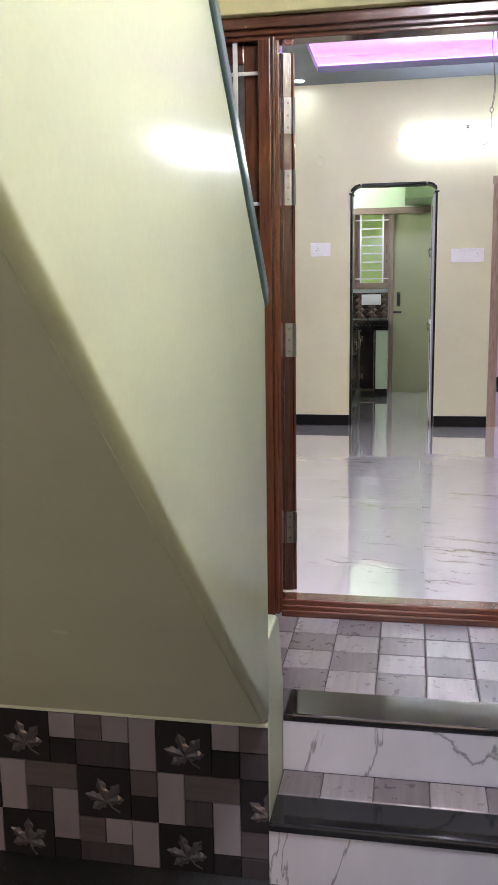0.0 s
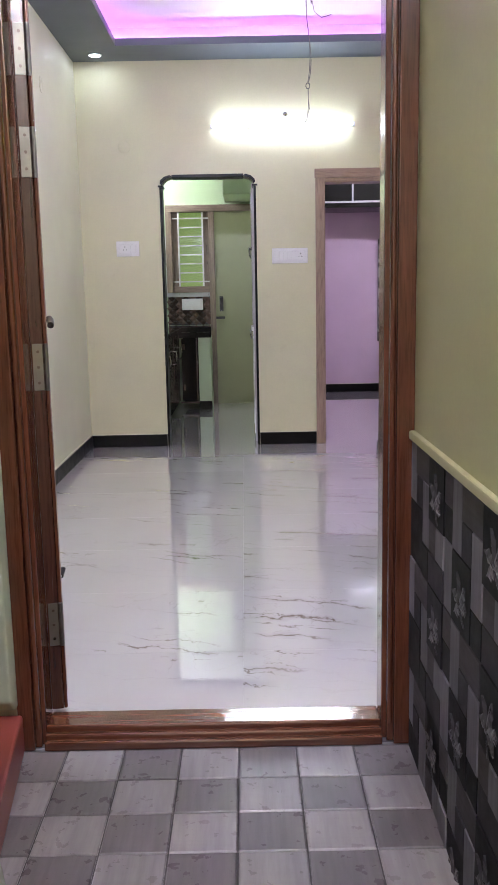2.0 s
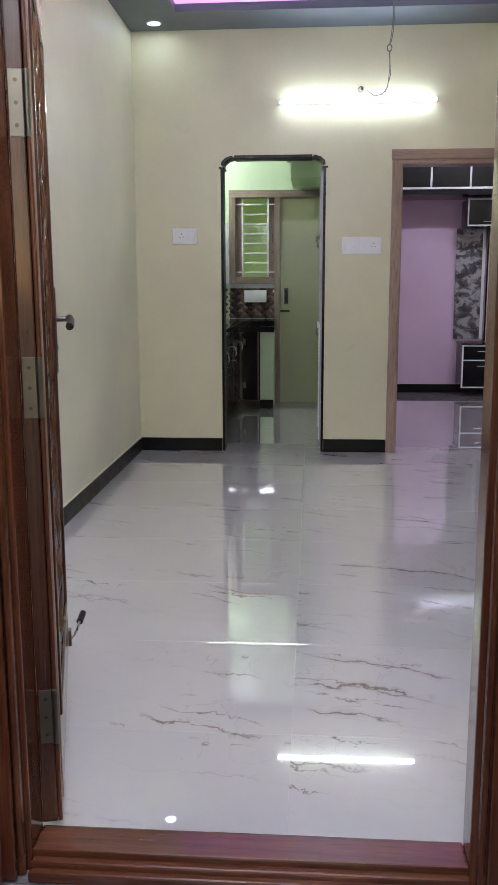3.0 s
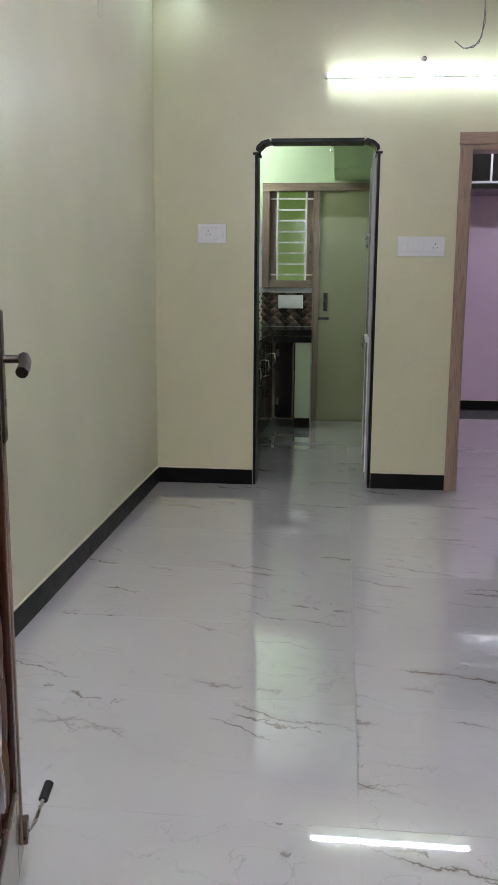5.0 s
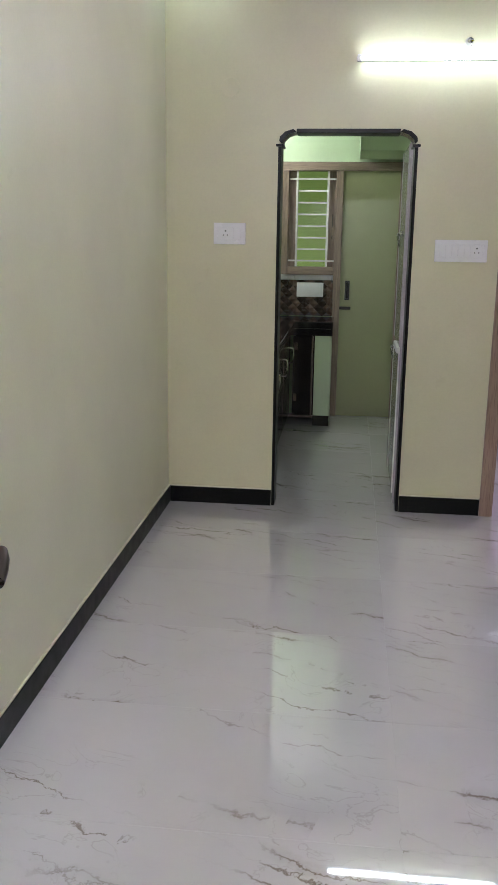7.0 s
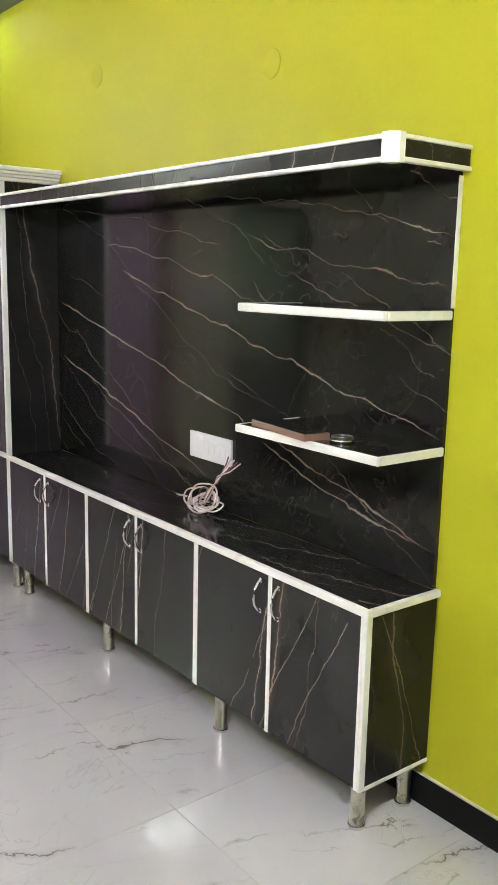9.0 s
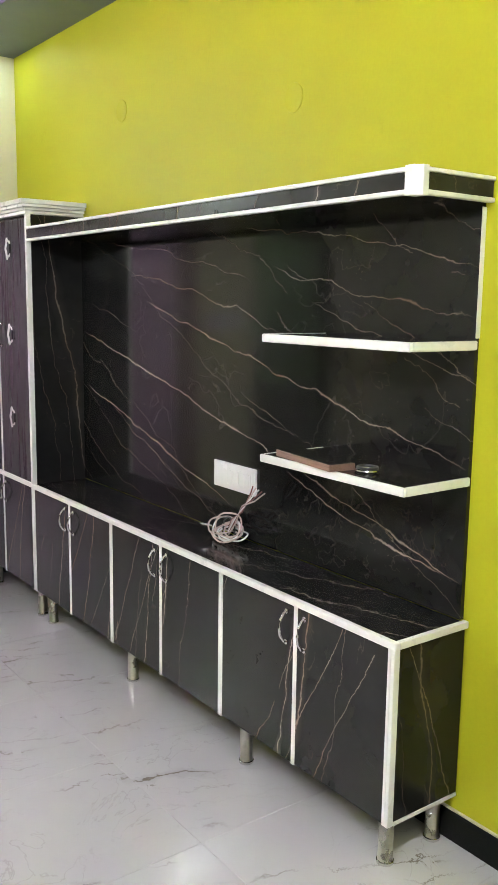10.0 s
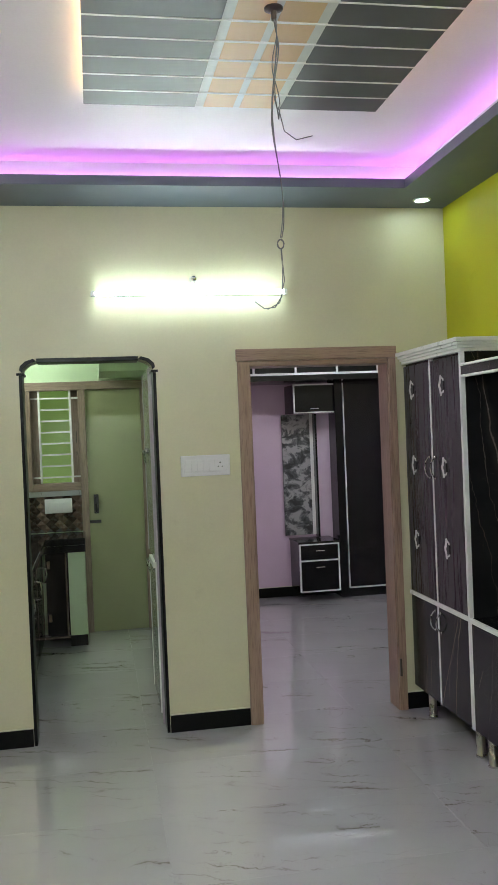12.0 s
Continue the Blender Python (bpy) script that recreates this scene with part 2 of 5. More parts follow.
def panel_marble(name):
    """Black stone laminate with a few long brown veins that fall towards the near end, and faint cracks and flecks between them."""
    m, nt, b = shader(name, 0.12)
    w = place(nt)
    sep = nt.nodes.new("ShaderNodeSeparateXYZ")
    nt.links.new(w, sep.inputs[0])
    y, z = sep.outputs[1], sep.outputs[2]
    wave = math_node(nt, "MULTIPLY", math_node(nt, "SUBTRACT", tex(nt, w, 5.0, 2), 0.5), 0.07)
    kink = math_node(nt, "MULTIPLY", math_node(nt, "SUBTRACT", tex(nt, w, 28.0, 5, 0.65), 0.5), 0.022)
    bent = math_node(nt, "ADD", z, math_node(nt, "ADD", wave, kink))
    swell = math_node(nt, "ADD", math_node(nt, "MULTIPLY", math_node(nt, "POWER", tex(nt, w, 9.0, 4, 0.6), 3.0), 6.0), 0.3)
    total = None
    for start, run, height, fall, bend, width, strength in LONG_VEINS:
        s = math_node(nt, "SUBTRACT", start, y)
        line = math_node(nt, "ADD", math_node(nt, "MULTIPLY", math_node(nt, "ADD", math_node(nt, "MULTIPLY", s, bend), fall), s), height)
        off = math_node(nt, "ABSOLUTE", math_node(nt, "SUBTRACT", bent, line))
        core = math_node(nt, "SUBTRACT", 1.0, math_node(nt, "DIVIDE", off, math_node(nt, "MULTIPLY", swell, 0.62 * width), True), True)
        ends = math_node(nt, "MULTIPLY", math_node(nt, "MULTIPLY", s, 12.0, True), math_node(nt, "MULTIPLY", math_node(nt, "SUBTRACT", run, s), 12.0, True))
        v = math_node(nt, "MULTIPLY", math_node(nt, "MULTIPLY", core, ends), strength)
        total = v if total is None else math_node(nt, "MAXIMUM", total, v)
    slant = place(nt, (1, 1, 1), (0, 90, 116))
    thin = math_node(nt, "MULTIPLY", streaks(nt, slant, 0.085, 0.0014, 0.35, 23.0, 0.66, 0.2, 1.6), 0.6)
    gate = math_node(nt, "GREATER_THAN", tex(nt, w, 3.2, 3), 0.52)
    crack = math_node(nt, "MULTIPLY", math_node(nt, "MULTIPLY", veins(nt, slant, 4.0, 0.005, 0.3, 5), gate), 0.10)
    fleck = math_node(nt, "MULTIPLY", math_node(nt, "GREATER_THAN", tex(nt, w, 70.0, 4, 0.7), 0.66), math_node(nt, "MULTIPLY", gate, 0.14))
    amount = math_node(nt, "MAXIMUM", math_node(nt, "MAXIMUM", total, thin), math_node(nt, "MAXIMUM", crack, fleck))
    tone = ramp(nt, tex(nt, w, 2.6, 4), [(0.36, (0.33, 0.21, 0.14)), (0.64, (0.44, 0.37, 0.32))])
    ground = ramp(nt, tex(nt, w, 4, 6), [(0.3, (0.0075, 0.0075, 0.0075)), (0.75, (0.017, 0.016, 0.016))])
    nt.links.new(mix(nt, math_node(nt, "MULTIPLY", amount, 0.8), ground, tone), b.inputs["Base Color"])
    nt.links.new(math_node(nt, "ADD", math_node(nt, "MULTIPLY", tex(nt, w, 5, 5), 0.08), 0.06), b.inputs["Roughness"])
    b.inputs["Specular IOR Level"].default_value = 0.32
    return m


def granite(name, base=0.012, rough=0.1, spread=0.16):
    m, nt, b = shader(name, rough)
    w = place(nt)
    s = ramp(nt, tex(nt, w, 320, 3), [(0.55, (base, base, base)), (0.75, (base * 4, base * 4, base * 4.2))])
    blot = ramp(nt, tex(nt, w, 22, 7, 0.7), [(0.62, (0, 0, 0)), (0.8, (base * 2.2, base * 2.2, base * 2.3))])
    nt.links.new(mix(nt, 1.0, s, blot, "ADD"), b.inputs["Base Color"])
    nt.links.new(ramp(nt, tex(nt, w, 14, 6), [(0.3, (rough, rough, rough)), (0.8, (rough + spread,) * 3)]), b.inputs["Roughness"])
    return m


def tile_stone(name, colour, rough=0.35, streak=(60, 5, 5)):
    m, nt, b = shader(name, rough)
    w = place(nt, streak, shift=11.0)
    w2 = place(nt, shift=4.0)
    g = ramp(nt, tex(nt, w, 1.0, 4), [(0.3, scaled(colour, 0.82)), (0.7, scaled(colour, 1.1))])
    d = ramp(nt, tex(nt, w2, 26, 7, 0.7), [(0.35, (1, 1, 1)), (0.85, (0.95, 0.945, 0.94))])
    info = nt.nodes.new("ShaderNodeObjectInfo")
    own = ramp(nt, info.outputs["Random"], [(0.0, (0.84, 0.84, 0.84)), (1.0, (1, 1, 1))])
    nt.links.new(mix(nt, 1.0, mix(nt, 1.0, g, d, "MULTIPLY"), own, "MULTIPLY"), b.inputs["Base Color"])
    nt.links.new(math_node(nt, "ADD", math_node(nt, "MULTIPLY", tex(nt, w2, 30, 5), 0.25), rough - 0.12), b.inputs["Roughness"])
    relief(nt, b, tex(nt, w2, 120, 5), 0.25, 0.001)
    return m


def emitter(name, colour, strength):
    m, nt, b = shader(name, 0.5)
    b.inputs["Base Color"].default_value = (*colour, 1)
    b.inputs["Emission Color"].default_value = (*colour, 1)
    b.inputs["Emission Strength"].default_value = strength
    return m


def glass(name, tint, rough=0.05):
    m, nt, b = shader(name, rough)
    b.inputs["Base Color"].default_value = (*tint, 1)
    b.inputs["Transmission Weight"].default_value = 1.0
    b.inputs["IOR"].default_value = 1.45
    return m


def leaf_cloth(name):
    """Mirror film printed with dark foliage."""
    m, nt, b = shader(name, 0.2)
    w = place(nt, (1, 1, 1.3))
    c = ramp(nt, tex(nt, w, 9, 6, 0.65, 0.6), [(0.44, (0.32, 0.31, 0.31)), (0.52, (0.10, 0.10, 0.105)), (0.62, (0.04, 0.04, 0.04))])
    nt.links.new(c, b.inputs["Base Color"])
    return m


M_CREAM = paint("cream_wall_paint", (0.64, 0.60, 0.41))
M_PALE = paint("pale_cream_wall_paint", (0.79, 0.77, 0.59))
M_LIME = paint("lime_wall_paint", (0.46, 0.455, 0.014), 0.55, 0.025)
M_LIME.node_tree.nodes["Principled BSDF"].inputs["Specular IOR Level"].default_value = 0.25
M_PORCH = paint("porch_olive_cream_paint", (0.60, 0.57, 0.31))
M_STAIR = paint("pale_green_stair_paint", (0.50, 0.555, 0.42), 0.24)
M_STAIR.node_tree.nodes["Principled BSDF"].inputs["Specular IOR Level"].default_value = 0.02
M_PINK = paint("pink_bedroom_paint", (0.63, 0.47, 0.58))
M_KGREEN = paint("pale_green_kitchen_paint", (0.52, 0.63, 0.43))
M_KDOOR = paint("olive_green_door_paint", (0.30, 0.31, 0.17), 0.35)
M_SLATE = paint("slate_soffit_paint", (0.095, 0.115, 0.14), 0.45)
M_WHITE = paint("white_ceiling_paint", (0.80, 0.79, 0.80), 0.5, 0.03)
M_GREYPANEL = paint("dark_grey_panel_paint", (0.080, 0.078, 0.090), 0.45)
M_PEACH = paint("peach_panel_paint", (0.70, 0.47, 0.27), 0.45)
M_PALESTRIPE = paint("pale_stripe_paint", (0.66, 0.66, 0.64), 0.45)
M_RED = paint("red_oxide_paint", (0.27, 0.055, 0.045), 0.4)
M_SLATETRIM = paint("slate_blue_rail_paint", (0.07, 0.12, 0.14), 0.35)
M_FLOOR = floor_marble("white_veined_floor_tile")
M_GROUT = plain("pale_grout", (0.55, 0.54, 0.55), 0.7)
M_DARKGROUT = plain("dark_grout", (0.10, 0.09, 0.09), 0.8)
M_SKIRT = granite("black_granite_skirting", 0.004, 0.3)
M_SKIRT.node_tree.nodes["Principled BSDF"].inputs["Specular IOR Level"].default_value = 0.14
M_FILLER = plain("pale_filler", (0.66, 0.62, 0.48), 0.7)
M_GRANITE = granite("black_granite_nosing", 0.012, 0.035, 0.06)
M_RISER = plain("grey_white_riser_marble", (0.55, 0.55, 0.58), 0.18)
M_PANEL = panel_marble("black_marble_laminate_panel")
M_DOORS = black_marble("black_marble_laminate_upright", (0, 90, 10), 16, 0.2, 9.0, 0.016, 0.24, 0.8, 0.4)
M_DOORS.node_tree.nodes["Principled BSDF"].inputs["Specular IOR Level"].default_value = 0.35
M_END = black_marble("black_marble_laminate_end", (90, 0, 98), 16, 0.2, 9.0, 0.013, 0.20, 0.42, 0.4)
M_END.node_tree.nodes["Principled BSDF"].inputs["Specular IOR Level"].default_value = 0.25
M_TOP = black_marble("black_marble_laminate_top", (0, 0, 70), 25, 0.12, 9.0, 0.012, 0.15, 0.5)
M_WHITETRIM = plain("white_edge_trim", (0.78, 0.77, 0.74), 0.3, 0, 0.2, 0.02)
M_CHROME = plain("polished_chrome", (0.72, 0.71, 0.69), 0.16, 1.0)
M_STEEL = plain("brushed_steel", (0.62, 0.60, 0.55), 0.28, 1.0)
M_BRASS = plain("galvanised_hinge_steel", (0.20, 0.20, 0.175), 0.42, 1.0)
M_BLACK = plain("black_plastic", (0.015, 0.015, 0.016), 0.35)
M_BRONZE = plain("dark_bronze_metal", (0.11, 0.092, 0.078), 0.3, 0.9)
M_SWITCH = plain("white_switch_plastic", (0.80, 0.78, 0.80), 0.25, 0, 0.3, 0.01)
M_HOLE = plain("socket_hole", (0.03, 0.03, 0.03), 0.6)
M_TEAK = wood("varnished_red_brown_wood", (0.088, 0.028, 0.014), (0.155, 0.050, 0.024), 0.22, "z", 0.6)
M_TEAKX = wood("varnished_red_brown_rail", (0.088, 0.028, 0.014), (0.155, 0.050, 0.024), 0.2, "x", 0.6)
M_LEAFWOOD = wood("dark_red_brown_leaf_wood", (0.035, 0.013, 0.009), (0.085, 0.030, 0.018), 0.25, "z", 0.5)
M_CARVED = wood("carved_brown_wood", (0.075, 0.030, 0.018), (0.17, 0.072, 0.042), 0.18, "z", 0.9)
M_BEIGE = wood("beige_wood_door_frame", (0.27, 0.172, 0.122), (0.38, 0.257, 0.188), 0.42, "z", 0.1)
M_BEIGEX = wood("beige_wood_door_head", (0.27, 0.172, 0.122), (0.38, 0.257, 0.188), 0.42, "x", 0.1)
M_KFRAME = wood("dull_beige_window_wood", (0.20, 0.145, 0.11), (0.30, 0.22, 0.17), 0.45, "z", 0.1)
M_KFRAMEX = wood("dull_beige_window_rail", (0.20, 0.145, 0.11), (0.30, 0.22, 0.17), 0.45, "x", 0.1)
M_GRILLE = plain("white_grille_enamel", (0.74, 0.73, 0.70), 0.35, 0, 0.2)
M_FROST = plain("frosted_window_glass", (0.16, 0.15, 0.135), 0.25, 0, 0.4, 0.15, 14)
M_WIRE = plain("grey_cable_sheath", (0.13, 0.12, 0.12), 0.5)
M_WIREPINK = plain("pink_white_cable_sheath", (0.55, 0.42, 0.40), 0.45)
M_WIRERED = plain("brown_red_cable_sheath", (0.16, 0.05, 0.045), 0.45)
M_MIRROR = leaf_cloth("leaf_printed_mirror_film")
M_WARD = plain("dark_brown_wardrobe_laminate", (0.006, 0.006, 0.007), 0.14, 0, 0.0, 0.2, 8)
M_WARD.node_tree.nodes["Principled BSDF"].inputs["Specular IOR Level"].default_value = 0.3
M_TALL = wood("plum_black_laminate", (0.020, 0.017, 0.019), (0.034, 0.029, 0.032), 0.28, "z", 0.1)
M_TUBE = emitter("tube_glow", (0.90, 1.0, 0.96), TUBE)
M_TUBE_SIDE = emitter("tube_side_glow", (0.78, 1.0, 0.93), TUBE_SIDE)
M_TUBE_S = emitter("south_fill_tube_glow", (0.90, 1.0, 0.97), SOUTH_FILL)
M_COVE = emitter("magenta_strip_glow", (0.86, 0.24, 1.0), COVE)
M_WARM = emitter("warm_strip_glow", (1.0, 0.66, 0.30), WARM)
M_SPOT = emitter("downlight_glow", (0.78, 1.0, 0.90), SPOT)
M_PORCHLAMP = emitter("assumed_porch_tube_glow", (0.97, 0.97, 0.90), PORCH)
M_KITLAMP = emitter("kitchen_tube_glow", (0.93, 1.0, 0.88), KITCHEN)
M_BEDLAMP = emitter("bedroom_tube_glow", (0.92, 0.97, 1.0), BEDROOM)
M_TILE_L = tile_stone("pale_stone_tile", (0.345, 0.315, 0.318), 0.3)
M_TILE_D = tile_stone("brown_grey_stone_tile", (0.175, 0.153, 0.156), 0.3)
M_DAD = {
    "light": tile_stone("pale_lilac_cladding", (0.22, 0.205, 0.225), 0.62, (5, 70, 5)),
    "mid": tile_stone("mid_grey_cladding", (0.095, 0.083, 0.088), 0.62, (5, 5, 70)),
    "dim": tile_stone("slate_cladding", (0.05, 0.045, 0.05), 0.62, (70, 5, 5)),
    "black": tile_stone("charcoal_cladding", (0.018, 0.017, 0.018), 0.6, (9, 9, 9)),
}
for m_ in M_DAD.values():
    m_.node_tree.nodes["Principled BSDF"].inputs["Specular IOR Level"].default_value = 0.12
M_LEAF = plain("silver_leaf_relief", (0.055, 0.052, 0.056), 0.3, 0, 0.2)
M_SPLASH_A = tile_stone("brown_splash_tile", (0.19, 0.125, 0.10), 0.25, (9, 9, 9))
M_SPLASH_B = tile_stone("dark_brown_splash_tile", (0.055, 0.035, 0.028), 0.25, (9, 9, 9))
M_GROUND = granite("dark_porch_floor", 0.03, 0.3)
# emission on the outside wall stands in for the light falling on it
M_OUTWALL = paint("glowing_lime_outside_wall", (0.50, 0.66, 0.22))
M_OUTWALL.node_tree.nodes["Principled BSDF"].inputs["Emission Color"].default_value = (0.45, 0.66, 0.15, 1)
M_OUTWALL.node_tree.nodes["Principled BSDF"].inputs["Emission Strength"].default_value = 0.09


def white_marble_riser(m):
    nt = m.node_tree
    nt.nodes.clear()
    out = nt.nodes.new("ShaderNodeOutputMaterial")
    b = nt.nodes.new("ShaderNodeBsdfPrincipled")
    nt.links.new(b.outputs[0], out.inputs[0])
    w = place(nt, (3.2, 1, 1.1), (0, 28, 0))
    v = veins(nt, w, 0.8, 0.007, 1.0, 7)
    c = mix(nt, math_node(nt, "MULTIPLY", v, 0.75), ramp(nt, tex(nt, w, 2, 5), [(0.3, (0.52, 0.52, 0.56)), (0.7, (0.60, 0.60, 0.64))]), (0.12, 0.12, 0.13))
    nt.links.new(c, b.inputs["Base Color"])
    b.inputs["Roughness"].default_value = 0.18


white_marble_riser(M_RISER)


# ---- mesh helpers ----
ORIGIN = {}
LOCAL = set()
PORCH_AT, HALL_AT = Vector((-0.073, -0.056, 0.0)), Vector((0, 0, 0))
site = HALL_AT                        # where the numbers of a stretch of the plan are counted from


def thing(name, at=(0, 0, 0), label="", category="", group="", kind="", local=False):
    """An Empty that carries a thing's parts. Parts are given in plan metres, or, if local, round the Empty."""
    ob = tagged(new(name), label, category, group, kind)
    ob.empty_display_size = 0.05
    ob.location = Vector(at) + site
    ORIGIN[ob.name] = Vector((0, 0, 0)) if local else Vector(at) + site
    if local:
        LOCAL.add(ob.name)
    return ob


def mesh_of(name, bm, material):
    me = bpy.data.meshes.new(name)
    bmesh.ops.recalc_face_normals(bm, faces=bm.faces)
    bm.to_mesh(me)
    bm.free()
    me.materials.append(material)
    return me


def part(name, bm, material, parent=None, label="", smooth=False):
    shift = ORIGIN.get(parent.name, Vector()) if parent else Vector()
    inside = parent and parent.name in LOCAL
    bmesh.ops.translate(bm, verts=bm.verts, vec=-shift if inside else site - shift)
    me = mesh_of(name, bm, material)
    if smooth:
        me.polygons.foreach_set("use_smooth", [True] * len(me.polygons))
        me.set_sharp_from_angle(angle=radians(40))
    ob = new(name, me)
    if parent:
        ob.parent = parent
        ORIGIN[ob.name] = shift
        if inside:
            LOCAL.add(ob.name)
    return tagged(ob, label)


def solo(name, bm, material, label, category, group="", kind="", smooth=False):
    ob = part(name, bm, material, None, label, smooth)
    return tagged(ob, label, category, group, kind)


def box(x0, x1, y0, y1, z0, z1, bevel=0.0, bm=None):
    bm = bm or bmesh.new()
    vs = bmesh.ops.create_cube(bm, size=1)["verts"]
    for v in vs:
        v.co = ((x0 + x1) / 2 + v.co.x * (x1 - x0), (y0 + y1) / 2 + v.co.y * (y1 - y0), (z0 + z1) / 2 + v.co.z * (z1 - z0))
    if bevel:
        es = list({e for v in vs for e in v.link_edges})
        bmesh.ops.bevel(bm, geom=es, offset=bevel, segments=2, affect="EDGES", profile=0.6)
    return bm


def prism(axis, outline, lo, hi, bevel=0.0, bm=None):
    """An outline swept along an axis; the outline holds the two other coordinates in x, y, z order."""
    bm = bm or bmesh.new()
    def at(p, d):
        a, b = p
        return {"x": (d, a, b), "y": (a, d, b), "z": (a, b, d)}[axis]
    low = [bm.verts.new(at(p, lo)) for p in outline]
    high = [bm.verts.new(at(p, hi)) for p in outline]
    n = len(outline)
    faces = [bm.faces.new(low[::-1]), bm.faces.new(high)]
    for i in range(n):
        faces.append(bm.faces.new((low[i], low[(i + 1) % n], high[(i + 1) % n], high[i])))
    if bevel:
        es = list({e for f in faces for e in f.edges})
        bmesh.ops.bevel(bm, geom=es, offset=bevel, segments=3, affect="EDGES", profile=0.5)
    return bm


def tube(points, r, sides=8, bm=None, closed=False):
    """A round bar along a run of points."""
    bm = bm or bmesh.new()
    pts = [Vector(p) for p in points]
    rings = []
    for i, p in enumerate(pts):
        a = pts[i - 1] if i or closed else p
        c = pts[(i + 1) % len(pts)] if i < len(pts) - 1 or closed else p
        d = (c - a).normalized()
        side = d.cross((0, 0, 1))
        if side.length < 0.05:
            side = d.cross((1, 0, 0))
        side.normalize()
        up = side.cross(d)
        rings.append([bm.verts.new(p + r * (math.cos(q) * side + math.sin(q) * up)) for q in (2 * math.pi * k / sides for k in range(sides))])
    runs = len(rings) if closed else len(rings) - 1
    for i in range(runs):
        a, c = rings[i], rings[(i + 1) % len(rings)]
        for k in range(sides):
            bm.faces.new((a[k], a[(k + 1) % sides], c[(k + 1) % sides], c[k]))
    if not closed:
        bm.faces.new(rings[0][::-1])
        bm.faces.new(rings[-1])
    return bm


def lathe(profile, centre, axis="z", sides=24, bm=None):
    """A turned shape: pairs of radius and height along the axis."""
    bm = bm or bmesh.new()
    cx = Vector(centre)
    def at(r, h, q):
        u, v = r * math.cos(q), r * math.sin(q)
        return cx + Vector({"z": (u, v, h), "x": (h, u, v), "y": (u, h, v)}[axis])
    rings = [[bm.verts.new(at(max(r, 1e-4), h, 2 * math.pi * k / sides)) for k in range(sides)] for r, h in profile]
    for a, c in zip(rings, rings[1:]):
        for k in range(sides):
            bm.faces.new((a[k], a[(k + 1) % sides], c[(k + 1) % sides], c[k]))
    bm.faces.new(rings[0][::-1])
    bm.faces.new(rings[-1])
    return bm


def wall(name, along, lo, hi, t0, t1, z0, z1, holes, material, label):
    """A wall along x or y with thickness t0..t1 and openings (a0, a1, z0, z1) right through it."""
    cuts_a = sorted({lo, hi, *(v for h in holes for v in h[:2])})
    cuts_z = sorted({z0, z1, *(v for h in holes for v in h[2:])})
    bm, known = bmesh.new(), {}
    def vert(a, t, z):
        key = (a, t, z)
        if key not in known:
            known[key] = bm.verts.new((a, t, z) if along == "x" else (t, a, z))
        return known[key]
    def solid(i, k):
        if not (0 <= i < len(cuts_a) - 1 and 0 <= k < len(cuts_z) - 1):
            return False
        a, z = (cuts_a[i] + cuts_a[i + 1]) / 2, (cuts_z[k] + cuts_z[k + 1]) / 2
        return not any(h[0] < a < h[1] and h[2] < z < h[3] for h in holes)
    for i in range(len(cuts_a) - 1):
        for k in range(len(cuts_z) - 1):
            if not solid(i, k):
                continue
            a0, a1, c0, c1 = cuts_a[i], cuts_a[i + 1], cuts_z[k], cuts_z[k + 1]
            for t in (t0, t1):
                bm.faces.new([vert(a0, t, c0), vert(a1, t, c0), vert(a1, t, c1), vert(a0, t, c1)])
            for di, dk, p, q in ((-1, 0, (a0, c0), (a0, c1)), (1, 0, (a1, c0), (a1, c1)), (0, -1, (a0, c0), (a1, c0)), (0, 1, (a0, c1), (a1, c1))):
                if not solid(i + di, k + dk):
                    bm.faces.new([vert(p[0], t0, p[1]), vert(q[0], t0, q[1]), vert(q[0], t1, q[1]), vert(p[0], t1, p[1])])
    return solo(name, bm, material, label, "wall", kind="structure")


# ---- plan ----
W, YB, YS = 3.035, 4.285, -0.271       # hall: east wall, north wall, inside of the front wall
YF = -0.383                           # outer face of the entrance frame
PF, PS = -0.327, -0.215               # the same two faces in the porch's own numbers
CEIL, TOPC = 2.89, 3.035               # soffit ring and raised ceiling
GROUND = -0.345
KX, KY = 1.50, 6.95                   # kitchen east and north walls
BY = 7.85                             # bedroom north wall


# ---- large structure ----
def slab(name, x0, x1, y0, y1, z0, z1, material, label, category):
    return solo(name, box(x0, x1, y0, y1, z0, z1), material, label, category, kind="structure")


# hall
wall("wall_west", "y", YF, 8.0, -0.15, 0.0, 0, 3.2, [], M_PALE, "pale cream painted plaster wall beside the hall")
wall("wall_east", "y", YF, YB, W, W + 0.15, 0, 3.2, [], M_LIME, "bright lime green painted plaster wall behind the television unit")
wall("wall_north", "x", 0.0, 4.75, YB, YB + 0.14, 0, 3.2, [(0.605, 1.335, 0.0, 2.075), (1.852, 2.660, 0.0, 2.03)], M_CREAM,
     "cream painted plaster wall with kitchen arch and bedroom doorway")
wall("wall_south", "x", -0.15, W + 0.15, YF + 0.01, YS, 0.0, 3.2, [(0.03, 0.625, 0.95, 2.065), (0.625, 1.6485, 0.0, 2.065)], M_CREAM,
     "plaster front wall with door opening and window")
